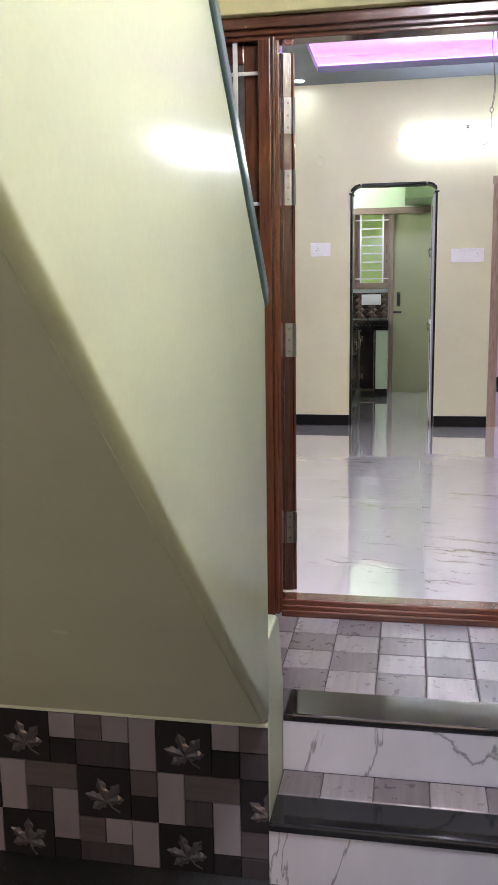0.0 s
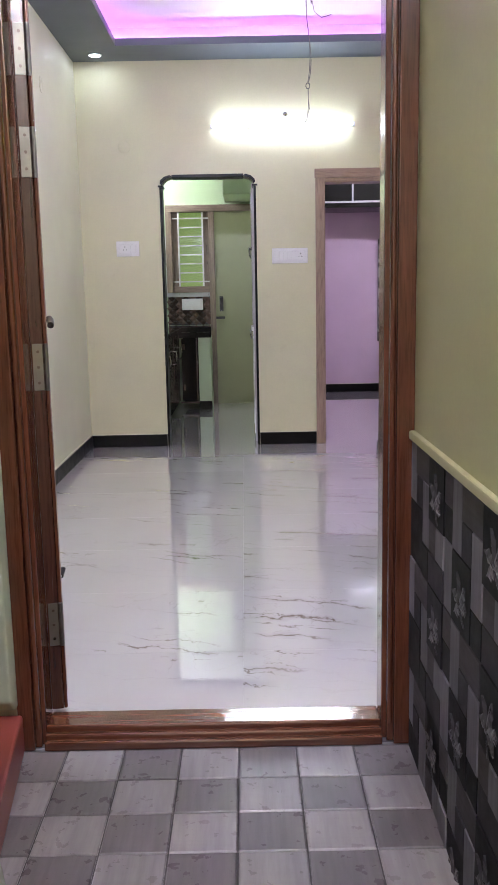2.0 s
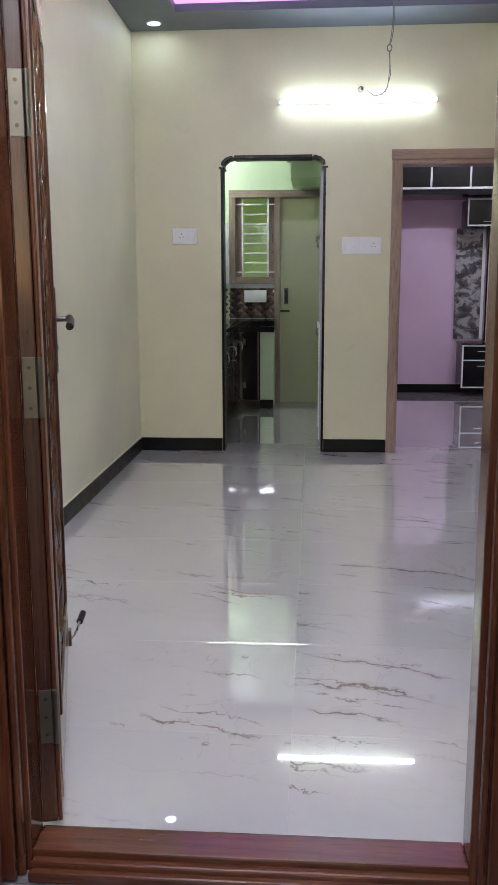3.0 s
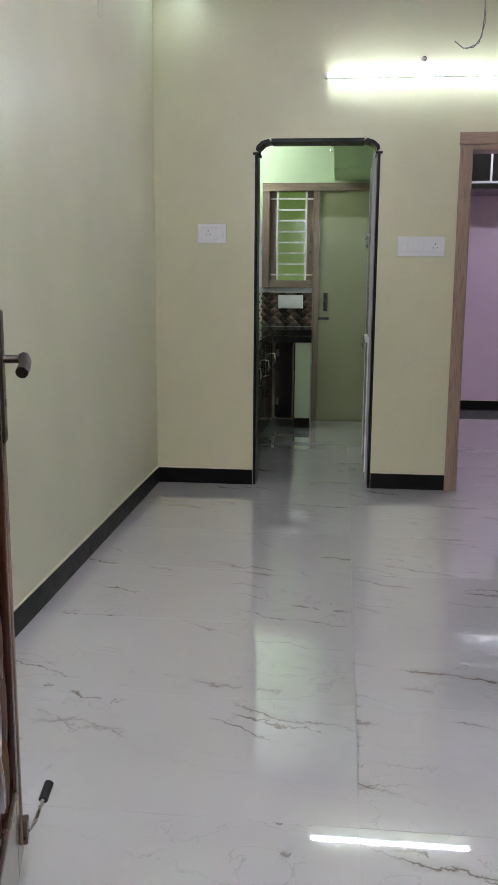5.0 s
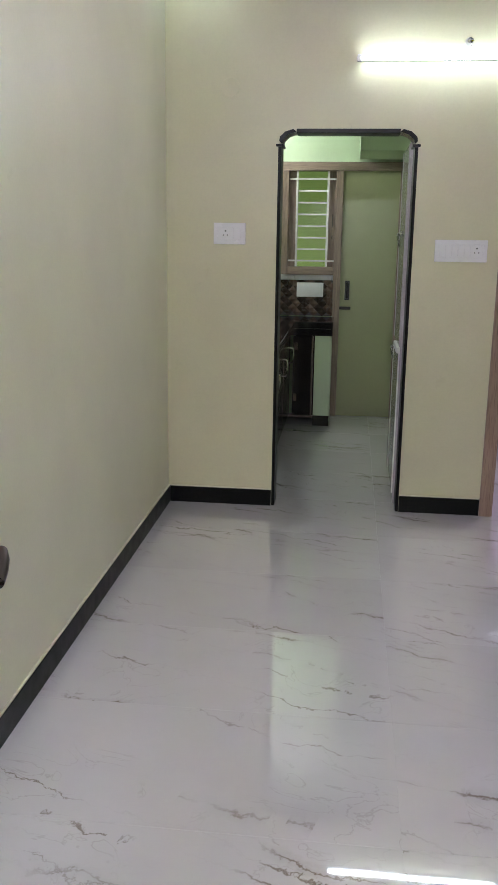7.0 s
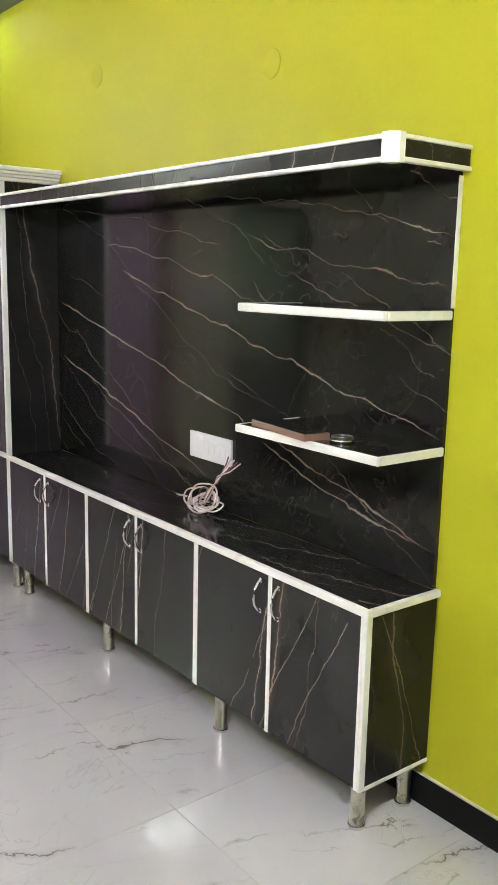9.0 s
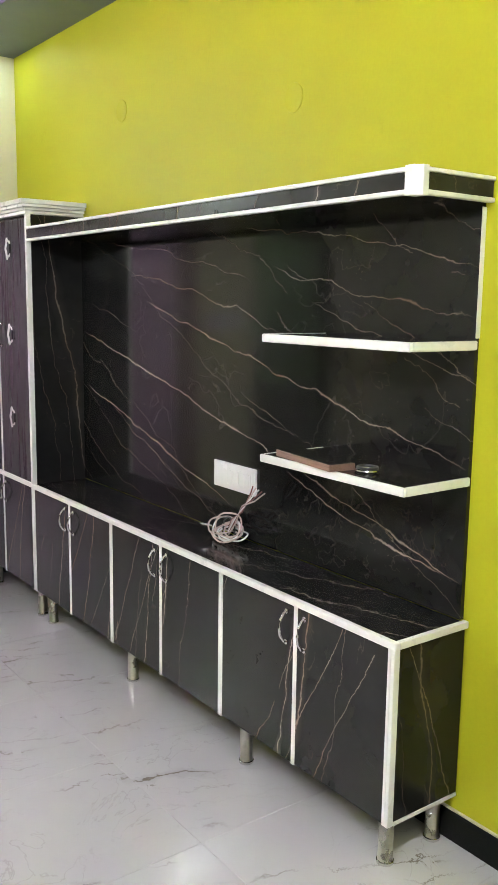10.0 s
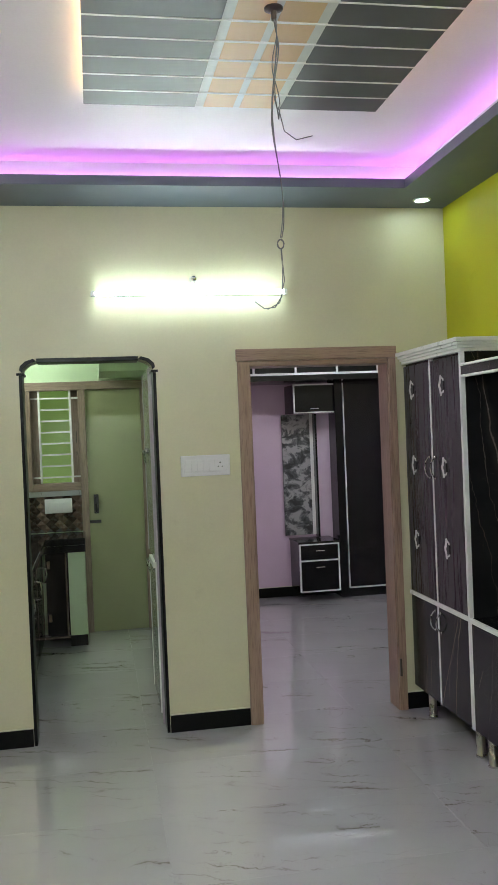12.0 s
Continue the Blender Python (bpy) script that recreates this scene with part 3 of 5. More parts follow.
# porch
site = PORCH_AT
wall("wall_porch_east", "y", -4.6, PF + 0.009, 1.723, 1.885, GROUND, 2.75, [], M_PORCH, "olive cream painted porch wall above stone cladding")
solo("ground", box(-300, 300, -300, -4.0, GROUND - 0.3, GROUND - 0.012), M_GROUND, "dark paved ground outside the porch", "ground", kind="structure")
wall("wall_porch_west", "y", -4.6, PF, -1.05, -0.9, GROUND, 2.75, [], M_STAIR, "pale green painted wall behind the stair")
slab("porch_ceiling", -1.05, 1.885, -4.75, PF, 2.75, 2.9, M_WHITE, "white painted porch ceiling", "ceiling")
solo("lintel_band", box(-0.9, 1.7215, PF - 0.03, PF + 0.008, 2.067, 2.75, 0.004), M_PORCH, "olive cream plaster over the entrance frame", "wall", kind="structure")
slab("porch_ground", -1.05, 1.885, -4.75, -1.30, GROUND - 0.15, GROUND, M_GROUND, "dark polished porch floor", "floor")
# kitchen and bedroom shells
site = HALL_AT
wall("wall_kitchen_east", "y", YB + 0.14, 8.0, KX, KX + 0.12, 0, 3.2, [], M_KGREEN, "pale green painted kitchen wall")
wall("wall_kitchen_north", "x", 0.0, KX, KY, KY + 0.15, 0, 3.2, [(0.41, 1.43, 0.0, 2.115)], M_KGREEN, "pale green painted kitchen wall with window and back door")
solo("wall_kitchen_lining", box(0.0, 0.012, YB + 0.141, KY, 0, 3.0), M_KGREEN, "pale green painted kitchen side wall", "wall", kind="structure")
slab("kitchen_ceiling", 0.0, KX, YB + 0.14, KY, 2.9, 3.0, M_WHITE, "white painted kitchen ceiling", "ceiling")
wall("wall_bedroom_north", "x", KX + 0.12, 4.9, BY, BY + 0.15, 0, 3.2, [], M_PINK, "pink painted bedroom wall")
wall("wall_bedroom_east", "y", YB + 0.14, BY, 4.75, 4.9, 0, 3.2, [], M_PINK, "pink painted bedroom side wall")
solo("wall_bedroom_lining", box(KX + 0.1201, KX + 0.132, YB + 0.141, BY, 0, 3.0), M_PINK, "pink painted bedroom partition wall", "wall", kind="structure")
slab("bedroom_ceiling", KX + 0.12, 4.75, YB + 0.14, BY, 2.9, 3.0, M_WHITE, "white painted bedroom ceiling", "ceiling")
slab("floor", -0.15, 4.9, YF + 0.02, 8.0, -0.15, -0.006, M_GROUT, "white glossy veined floor tiles with fine joints", "floor")
FLOOR = bpy.data.objects["floor"]

# hall ceiling: slate ring, raised white field, hidden strips
CX0, CX1, CY0, CY1 = 0.37, 2.655, 0.28, 3.88
bm = bmesh.new()
for a in ((0.0, CX0, YS, YB), (CX1, W, YS, YB), (CX0, CX1, YS, CY0), (CX0, CX1, CY1, YB)):
    box(*a, CEIL, CEIL + 0.035, bm=bm)
for a in ((CX0 - 0.012, CX0, CY0 - 0.012, CY1 + 0.012), (CX1, CX1 + 0.012, CY0 - 0.012, CY1 + 0.012), (CX0, CX1, CY0 - 0.012, CY0), (CX0, CX1, CY1, CY1 + 0.012)):
    box(*a, CEIL + 0.035, CEIL + 0.048, bm=bm)
solo("ceiling_soffit", bm, M_SLATE, "dark slate painted ceiling border with recessed centre", "ceiling", kind="structure")
bm = box(-0.15, W + 0.15, YF, YB + 0.14, TOPC, TOPC + 0.15)
c = 0.11
for a in ((0.0, CX0 - c, YS, YB), (CX1 + c, W, YS, YB), (CX0 - c, CX1 + c, YS, CY0 - c), (CX0 - c, CX1 + c, CY1 + c, YB)):
    box(*a, CEIL + 0.035, TOPC, bm=bm)
solo("ceiling", bm, M_WHITE, "white painted raised ceiling washed with magenta light", "ceiling", kind="structure")
strip = thing("cove_light", (1.5, 2.0, CEIL + 0.04), "magenta light strip hidden in the ceiling recess", "light strip")
c = 0.105
for a in ((CX0 - c, CX0 - c + 0.008, CY0 - c, CY1 + c), (CX1 + c - 0.008, CX1 + c, CY0 - c, CY1 + c), (CX0 - c + 0.01, CX1 + c - 0.01, CY0 - c, CY0 - c + 0.008), (CX0 - c + 0.01, CX1 + c - 0.01, CY1 + c - 0.008, CY1 + c)):
    part("led_strip", box(*a, CEIL + 0.045, CEIL + 0.068), M_COVE, strip)
# dropped panel in the middle of the raised field
PX0, PX1, PY0, PY1, PZ = 1.0, 2.22, 0.95, 3.06, 2.975
panel = thing("ceiling_panel", (1.6, 2.0, PZ), "dropped panel of dark grey boards with a peach centre band", "ceiling panel", kind="structure")
part("backing", box(PX0, PX1, PY0, PY1, PZ + 0.012, PZ + 0.03), M_WHITE, panel, "white backing board")
part("packing", box(PX0 + 0.07, PX1 - 0.07, PY0 + 0.07, PY1 - 0.07, PZ + 0.0302, TOPC - 0.0002), M_WHITE, panel, "white packing above the boards")
bm, bp, bs, bw = bmesh.new(), bmesh.new(), bmesh.new(), bmesh.new()
n = 14
for i in range(n):
    a, b = PY0 + (PY1 - PY0) * i / n + 0.005, PY0 + (PY1 - PY0) * (i + 1) / n - 0.005
    box(PX0, 1.447, a, b, PZ, PZ + 0.012, bm=bm)
    box(1.803, PX1, a, b, PZ, PZ + 0.012, bm=bm)
    box(1.483, 1.605, a, b, PZ + 0.002, PZ + 0.012, bm=bp)
    box(1.633, 1.767, a, b, PZ + 0.002, PZ + 0.012, bm=bp)
    for x0, x1 in ((1.4475, 1.4825), (1.6055, 1.6325), (1.7675, 1.8025)):
        box(x0, x1, a, b, PZ + 0.003, PZ + 0.012, bm=bs)
    if i:
        box(PX0, PX1, a - 0.0085, a - 0.0015, PZ - 0.002, PZ + 0.0115, bm=bw)
part("joint_beads", bw, M_WHITETRIM, panel, "thin white beads between the boards")
part("dark_boards", bm, M_GREYPANEL, panel, "dark grey boards")
part("peach_band", bp, M_PEACH, panel, "peach painted band")
part("stripes", bs, M_PALESTRIPE, panel, "pale grey stripes")
warm = thing("warm_strip_light", (1.6, 2.0, PZ + 0.03), "warm light strip behind the dropped ceiling panel", "light strip")
for a in ((PX0 + 0.03, PX0 + 0.04, PY0, PY1), (PX1 - 0.04, PX1 - 0.03, PY0, PY1)):
    part("led_strip", box(*a, PZ + 0.031, PZ + 0.041), M_WARM, warm)

# skirting, with its small lip of tile adhesive
def skirting(name, x0, x1, y0, y1, h=0.095):
    """A granite strip with a thin pale bead of filler along its top edge."""
    ob = solo(name, box(x0, x1, y0, y1, 0.0, h, 0.002), M_SKIRT, "polished black granite skirting along the wall", "skirting", kind="structure")
    e = 0.003
    bead = box(x0, x1 - e, y0, y1, h, h + 0.005) if x1 - x0 < 0.05 and x0 < 1 else box(x0 + e, x1, y0, y1, h, h + 0.005) if x1 - x0 < 0.05 else box(x0, x1, y0 + e, y1, h, h + 0.005)
    part("filler_bead", bead, M_FILLER, ob, "pale filler bead")


skirting("baseboard_west", 0.0, 0.012, 0.0, YB)
skirting("baseboard_north", 0.012, 0.603, YB - 0.012, YB)
skirting("baseboard_north_pier", 1.337, 1.784, YB - 0.012, YB)
skirting("baseboard_east", W - 0.012, W, YS, YB - 0.0)
skirting("baseboard_bedroom", KX + 0.14, 4.7, BY - 0.012, BY)
skirting("baseboard_north_corner", 2.706, W - 0.012, YB - 0.012, YB)

# ---- entrance ----
site = PORCH_AT


def moulded(name, lo, hi, mat, parent, label=""):
    return part(name, box(*lo, bevel=hi), mat, parent, label)


entry = thing("door_frame_1", (1.2, PF, 0.0), "varnished red-brown moulded entrance frame with side window", "door frame", kind="structure")
YI = PS + 0.002
def jamb(name, x0, x1, z0, z1, steps):
    """An upright whose mouldings step back towards the opening; steps: x0, x1, setback."""
    bm = bmesh.new()
    for a, b, back in steps:
        box(a, b, PF + back, YI, z0, z1, 0.004, bm)
    return part(name, bm, M_TEAK, entry)


jamb("jamb", 1.648, 1.7215, 0.0, 2.0, [(1.648, 1.7215, 0.034), (1.660, 1.7215, 0.018), (1.676, 1.7215, 0.0)])
jamb("jamb", 0.690, 0.756, 0.0, 2.0, [(0.690, 0.756, 0.034), (0.690, 0.746, 0.018), (0.690, 0.732, 0.0)])
part("jamb_bead", lathe([(0.007, 0.056), (0.007, 2.0)], (0.741, PF + 0.012, 0), "z", 12), M_TEAK, entry, "", True)
part("jamb_bead", lathe([(0.007, 0.056), (0.007, 2.0)], (1.667, PF + 0.012, 0), "z", 12), M_TEAK, entry, "", True)
bm = bmesh.new()
for z0, back in ((2.0, 0.034), (2.014, 0.018), (2.030, 0.0)):
    box(0.08, 1.7215, PF + back, YI, z0, 2.067, 0.004, bm)
part("head", bm, M_TEAKX, entry)
bm = bmesh.new()
for z1, back in ((0.024, -0.004), (0.038, 0.012), (0.054, 0.030)):
    box(0.7565, 1.6475, PF + back, YI, 0.0, z1, 0.005, bm)
part("threshold", bm, M_TEAKX, entry, "worn glossy wooden threshold")
bm = box(0.08, 0.6895, PF, YI, 0.892, 0.967, 0.006)
box(0.08, 0.6895, PF - 0.012, PF + 0.03, 0.94, 0.967, 0.005, bm)
part("window_rail", bm, M_TEAKX, entry)
jamb("window_jamb", 0.08, 0.14, 0.985, 2.0, [(0.08, 0.14, 0.0)])

win = thing("window_1", (0.4, PF + 0.07, 0.967), "closed side window of frosted glass behind a white metal grille", "window", kind="structure")
part("sash", box(0.1405, 0.20, PF + 0.075, PF + 0.11, 0.968, 1.999, 0.004), M_TEAK, win)
part("sash", box(0.63, 0.6895, PF + 0.075, PF + 0.11, 0.968, 1.999, 0.004), M_TEAK, win)
part("sash", box(0.2005, 0.6295, PF + 0.075, PF + 0.11, 0.968, 1.028, 0.004), M_TEAKX, win)
part("sash", box(0.2005, 0.6295, PF + 0.075, PF + 0.11, 1.939, 1.999, 0.004), M_TEAKX, win)
part("pane", box(0.2005, 0.6295, PF + 0.086, PF + 0.092, 1.0285, 1.9385), M_FROST, win, "frosted grey glass")
grille = thing("window_grille", (0.4, PF + 0.045, 0.967), "white enamelled flat-bar window grille", "window grille")
for x in (0.222, 0.412, 0.605):
    part("upright", box(x - 0.008, x + 0.008, PF + 0.042, PF + 0.05, 0.968, 1.999, 0.002), M_GRILLE, grille)
for i, z in enumerate([1.902 - 0.0855 * k for k in range(11)]):
    full = i in (0, 5, 10)
    part("rail", box(0.141 if full else 0.222, 0.689 if full else 0.605, PF + 0.0505, PF + 0.0575, z - 0.006, z + 0.006, 0.0015), M_GRILLE, grille)

# wall block under the window, red stair foot and kerb
bm = prism("x", [(PF - 0.06, 0.165), (PF - 0.02, 0.125), (PF + 0.01, 0.125), (PF + 0.01, 0.888), (PF - 0.05, 0.888), (PF - 0.06, 0.876)], -0.9, 0.693, 0.006)
solo("wall_block", bm, M_STAIR, "pale green plaster block below the side window", "wall", kind="structure")
bm = prism("z", [(-0.9, -1.298), (0.755, -1.298), (0.80, -1.06), (0.705, PF), (-0.9, PF)], 0.0, 0.105, 0.008)
solo("stair_foot", bm, M_RED, "red oxide painted bottom step of the stair", "step", kind="structure")
bm = prism("x", [(-1.297, GROUND), (-1.035, GROUND), (-1.035, 0.09), (-1.11, 0.305), (-1.15, 0.325), (-1.297, 0.32)], 0.72, 0.866, 0.012)
solo("stair_kerb", bm, M_STAIR, "pale green plastered kerb beside the steps", "kerb", kind="structure")

# stair parapet with its sloping soffit and slate rail
def pz(y, base, slope):
    return base + slope * (-1.305 - y)


far = -4.0
bm = prism("x", [(-1.305, 0.087), (-1.305, 1.150), (far, pz(far, 1.150, 0.95)), (far, pz(far, 0.087, 0.87))], 0.74, 0.871, 0.02)
solo("stair_parapet", bm, M_STAIR, "pale green plastered parapet of the rising stair", "parapet", kind="structure", smooth=True)
bm = prism("x", [(-1.295, 1.132), (-1.285, 1.18), (far, pz(far, 1.198, 0.95)), (far, pz(far, 1.150, 0.95) + 0.001)], 0.73, 0.876, 0.008)
solo("parapet_rail", bm, M_SLATETRIM, "slate blue painted capping along the parapet", "rail", kind="structure")
bm = prism("x", [(-1.306, 0.084), (far, pz(far, 0.084, 0.87)), (far, pz(far, 0.25, 0.87)), (-1.306, 0.25)], -0.9, 0.85)
solo("stair_soffit", bm, M_STAIR, "pale green underside of the stair", "stair", kind="structure")
wall("wall_under_stair", "x", -0.9, 0.862, -1.305, -1.245, GROUND, 0.12, [], M_DARKGROUT, "stone clad wall under the stair")
solo("under_stair_plaster", box(-0.9, 0.7395, -1.307, -1.245, 0.1205, 1.4), M_STAIR, "shaded pale green plaster under the stair", "wall", kind="structure")
solo("dado_cap_stair", box(-0.9, 0.868, -1.320, -1.3055, 0.086, 0.10, 0.004), M_STAIR, "rough cream plaster edge over the stone cladding", "trim", kind="structure")
solo("dado_cap_east", box(1.706, 1.7225, -4.6, PF - 0.002, 0.817, 0.838, 0.005), M_PORCH, "cream plaster edge over the stone cladding", "trim", kind="structure")

# steps
solo("landing", box(0.0, 1.7225, -1.05, PF, -0.33, -0.006), M_DARKGROUT, "raised entrance landing with chequered tiles", "landing", kind="structure")
solo("landing_nosing", box(0.868, 1.7225, -1.07, -0.911, -0.022, 0.002, 0.006), M_GRANITE, "polished black granite step edge", "step edge", kind="structure")
solo("riser_1", box(0.868, 1.7225, -1.068, -1.0605, -0.17, -0.0225), M_RISER, "white riser slab with dark veins", "riser", kind="structure")
solo("step", box(0.868, 1.7225, -1.318, -1.069, GROUND, -0.176), M_DARKGROUT, "lower entrance step with chequered tiles", "step", kind="structure")
solo("step_nosing", box(0.868, 1.7225, -1.332, -1.195, -0.192, -0.168, 0.006), M_GRANITE, "polished black granite step edge", "step edge", kind="structure")
solo("riser_2", box(0.868, 1.7225, -1.325, -1.3185, GROUND, -0.1925), M_RISER, "white riser slab with dark veins", "riser", kind="structure")


# ---- things of the hall ----
site = HALL_AT


def switch_board(x0, x1, z0, z1, y, sockets, gangs, label, face=-1):
    ob = thing("switch_board", ((x0 + x1) / 2, y, z0), label, "switch board")
    f = lambda a, b: (y - b, y - a)
    part("plate", box(x0, x1, *f(0.0, 0.012), z0, z1, 0.004), M_SWITCH, ob)
    part("bezel", box(x0 + 0.018, x1 - 0.018, *f(0.012, 0.016), z0 + 0.022, z1 - 0.022, 0.002), M_SWITCH, ob)
    a, b = x0 + 0.024, x1 - 0.024
    w = (b - a) / (gangs + 2 * sockets)
    x = a if face < 0 else a + gangs * w
    for k in range(sockets):
        s = part("socket", box(x + 0.001, x + 2 * w - 0.001, *f(0.016, 0.019), z0 + 0.027, z1 - 0.027, 0.001), M_SWITCH, ob)
        cx, cz = x + w, (z0 + z1) / 2
        bm = bmesh.new()
        for dx, dz, r in ((0, 0.014, 0.0042), (-0.011, -0.008, 0.0034), (0.011, -0.008, 0.0034)):
            lathe([(r, y - 0.0195), (r, y - 0.0192)], (cx + dx, 0, cz + dz), "y", 10, bm)
        part("socket_hole", bm, M_HOLE, s)
        x += 2 * w
    x = x if face < 0 else a
    for k in range(gangs):
        part("rocker", box(x + 0.001, x + w - 0.001, *f(0.016, 0.0205), z0 + 0.027, z1 - 0.027, 0.002), M_SWITCH, ob)
        x += w
    return ob


switch_board(0.262, 0.437, 1.478, 1.592, YB, 1, 1, "white switch board with socket on the cream wall")
switch_board(1.450, 1.724, 1.404, 1.519, YB, 1, 5, "wide white switch board with five rockers on the cream wall", 1)


def cap(name, centre, axis, sign, label, material):
    """A round junction cover with a raised rim, painted over."""
    ob = lathe([(0.001, 0.0015 * sign), (0.043, 0.0015 * sign), (0.046, 0.0026 * sign), (0.048, 0.0022 * sign), (0.049, 0.0)][::-1], centre, axis, 28)
    return solo(name, ob, material, label, "junction cover", "round junction covers", smooth=True)


cap("junction_cover", (W, 1.852, 2.27), "x", -1, "round junction cover painted lime green on the wall", M_LIME)
cap("junction_cover", (W, 3.06, 2.42), "x", -1, "round junction cover painted lime green on the wall", M_LIME)
cap("junction_cover", (0.0, 3.16, 2.48), "x", 1, "round junction cover painted pale cream on the wall", M_PALE)
cap("junction_cover", (0.348, YB, 2.28), "y", -1, "round junction cover painted cream on the wall", M_CREAM)

tl = thing("tube_light", (1.54, YB, 2.40), "bright white fluorescent tube light on the cream wall", "tube light")
part("batten", box(1.0, 2.085, YB - 0.018, YB, 2.4005, 2.4235, 0.004), M_SWITCH, tl, "white batten")
part("diffuser_side", box(1.024, 2.061, YB - 0.040, YB - 0.0185, 2.400, 2.424, 0.006), M_TUBE_SIDE, tl, "glowing opal sides")
part("diffuser", box(1.024, 2.061, YB - 0.0415, YB - 0.0405, 2.4035, 2.4205), M_TUBE, tl, "glowing opal front")
for x in (1.003, 2.062):
    part("end_cap", box(x, x + 0.02, YB - 0.045, YB - 0.0185, 2.396, 2.428, 0.003), M_SWITCH, tl)
# unseen fill lamp over the door, added to even out the hall's light
ts = thing("tube_light", (0.8, YS, 2.45), "unseen fill tube light added over the entrance door", "tube light")
part("batten", box(0.25, 1.35, YS, YS + 0.028, 2.43, 2.465, 0.004), M_SWITCH, ts, "white batten")
part("tube", lathe([(0.012, 0.27), (0.0135, 0.274), (0.0135, 1.326), (0.012, 1.33)], (0, YS + 0.046, 2.447), "x", 16), M_TUBE_S, ts, "glowing tube", True)
sp = thing("wall_fitting", (1.56, YB, 2.48), "small chrome fitting above the tube light", "fitting")
part("rose", lathe([(0.022, 0.0), (0.022, -0.006), (0.012, -0.012)], (1.56, YB, 2.488), "y", 20), M_STEEL, sp, "", True)
part("peg", lathe([(0.008, -0.012), (0.008, -0.03), (0.014, -0.034), (0.014, -0.044), (0.004, -0.05)], (1.56, YB, 2.488), "y", 16), M_CHROME, sp, "", True)

first = None
for x, y in ((0.193, 4.10), (2.835, 4.10), (0.193, 0.0), (2.835, 0.0), (0.193, 2.05), (2.835, 2.05)):
    if first is None:
        first = thing("downlight", (x, y, CEIL), "round white recessed downlight in the slate soffit", "downlight", "ceiling downlights")
        part("trim_ring", lathe([(0.050, 0.0), (0.050, -0.004), (0.046, -0.008), (0.036, -0.006), (0.036, 0.0)], (x, y, CEIL), "z", 28), M_SWITCH, first, "", True)
        part("lens", lathe([(0.0355, -0.001), (0.0355, -0.004), (0.02, -0.007)], (x, y, CEIL), "z", 24), M_SPOT, first, "glowing lens", True)
    elif y > 3 or y == 0.0:
        copy_thing(first, pose(x, y, CEIL))

# hanging fan wires
def wander(p, q, n, amp, seed):
    rnd = random.Random(seed)
    p, q = Vector(p), Vector(q)
    out = []
    ph = [rnd.uniform(0, 6.28) for _ in range(4)]
    for i in range(n + 1):
        f = i / n
        e = math.sin(math.pi * f) ** 0.5 if 0 < f < 1 else 0
        out.append(p.lerp(q, f) + Vector((amp * e * math.sin(7 * f + ph[0]), amp * e * math.sin(9 * f + ph[1]), 0)))
    return out


wires = thing("hanging_wires", (1.60, 2.21, 2.1), "loose grey fan wires hanging from the ceiling hook", "wires")
part("ceiling_hook", lathe([(0.03, 0.0), (0.03, -0.006), (0.01, -0.012), (0.008, -0.04)], (1.60, 2.21, PZ), "z", 16), M_BRONZE, wires, "dark hook plate")
top, knot = (1.60, 2.21, PZ - 0.01), (1.575, 2.13, 2.215)
for s in range(2):
    part("wire", tube(wander(top, (1.575 + 0.004 * s, 2.13, 2.23), 26, 0.014 + 0.006 * s, s + 3), 0.0019, 6), M_WIRE, wires, "", True)
loop = [(1.575 + 0.010 * math.cos(a), 2.13, 2.212 + 0.014 * math.sin(a)) for a in [k * 6.283 / 16 for k in range(16)]]
part("knot", tube(loop, 0.0026, 6, closed=True), M_WIRE, wires, "", True)
tail = [(1.575, 2.13, 2.20), (1.578, 2.13, 2.12), (1.570, 2.12, 2.05), (1.545, 2.11, 2.015), (1.51, 2.10, 2.01), (1.48, 2.09, 2.03)]
part("wire_tail", tube(tail, 0.0019, 6), M_WIRE, wires, "", True)
part("wire_tail", tube([(1.577, 2.131, 2.20), (1.582, 2.128, 2.1), (1.562, 2.118, 2.03), (1.52, 2.10, 2.008)], 0.0017, 6), M_WIRE, wires, "", True)
side = [(1.60, 2.20, 2.66), (1.615, 2.19, 2.58), (1.65, 2.18, 2.55), (1.70, 2.17, 2.56)]
part("wire_tail", tube(side, 0.0017, 6), M_WIRE, wires, "", True)
for s in range(3):
    part("bundle", tube(wander((1.60, 2.21, PZ - 0.02), (1.60, 2.20, 2.62), 16, 0.012, 20 + s), 0.0017, 6), M_WIRE, wires, "", True)

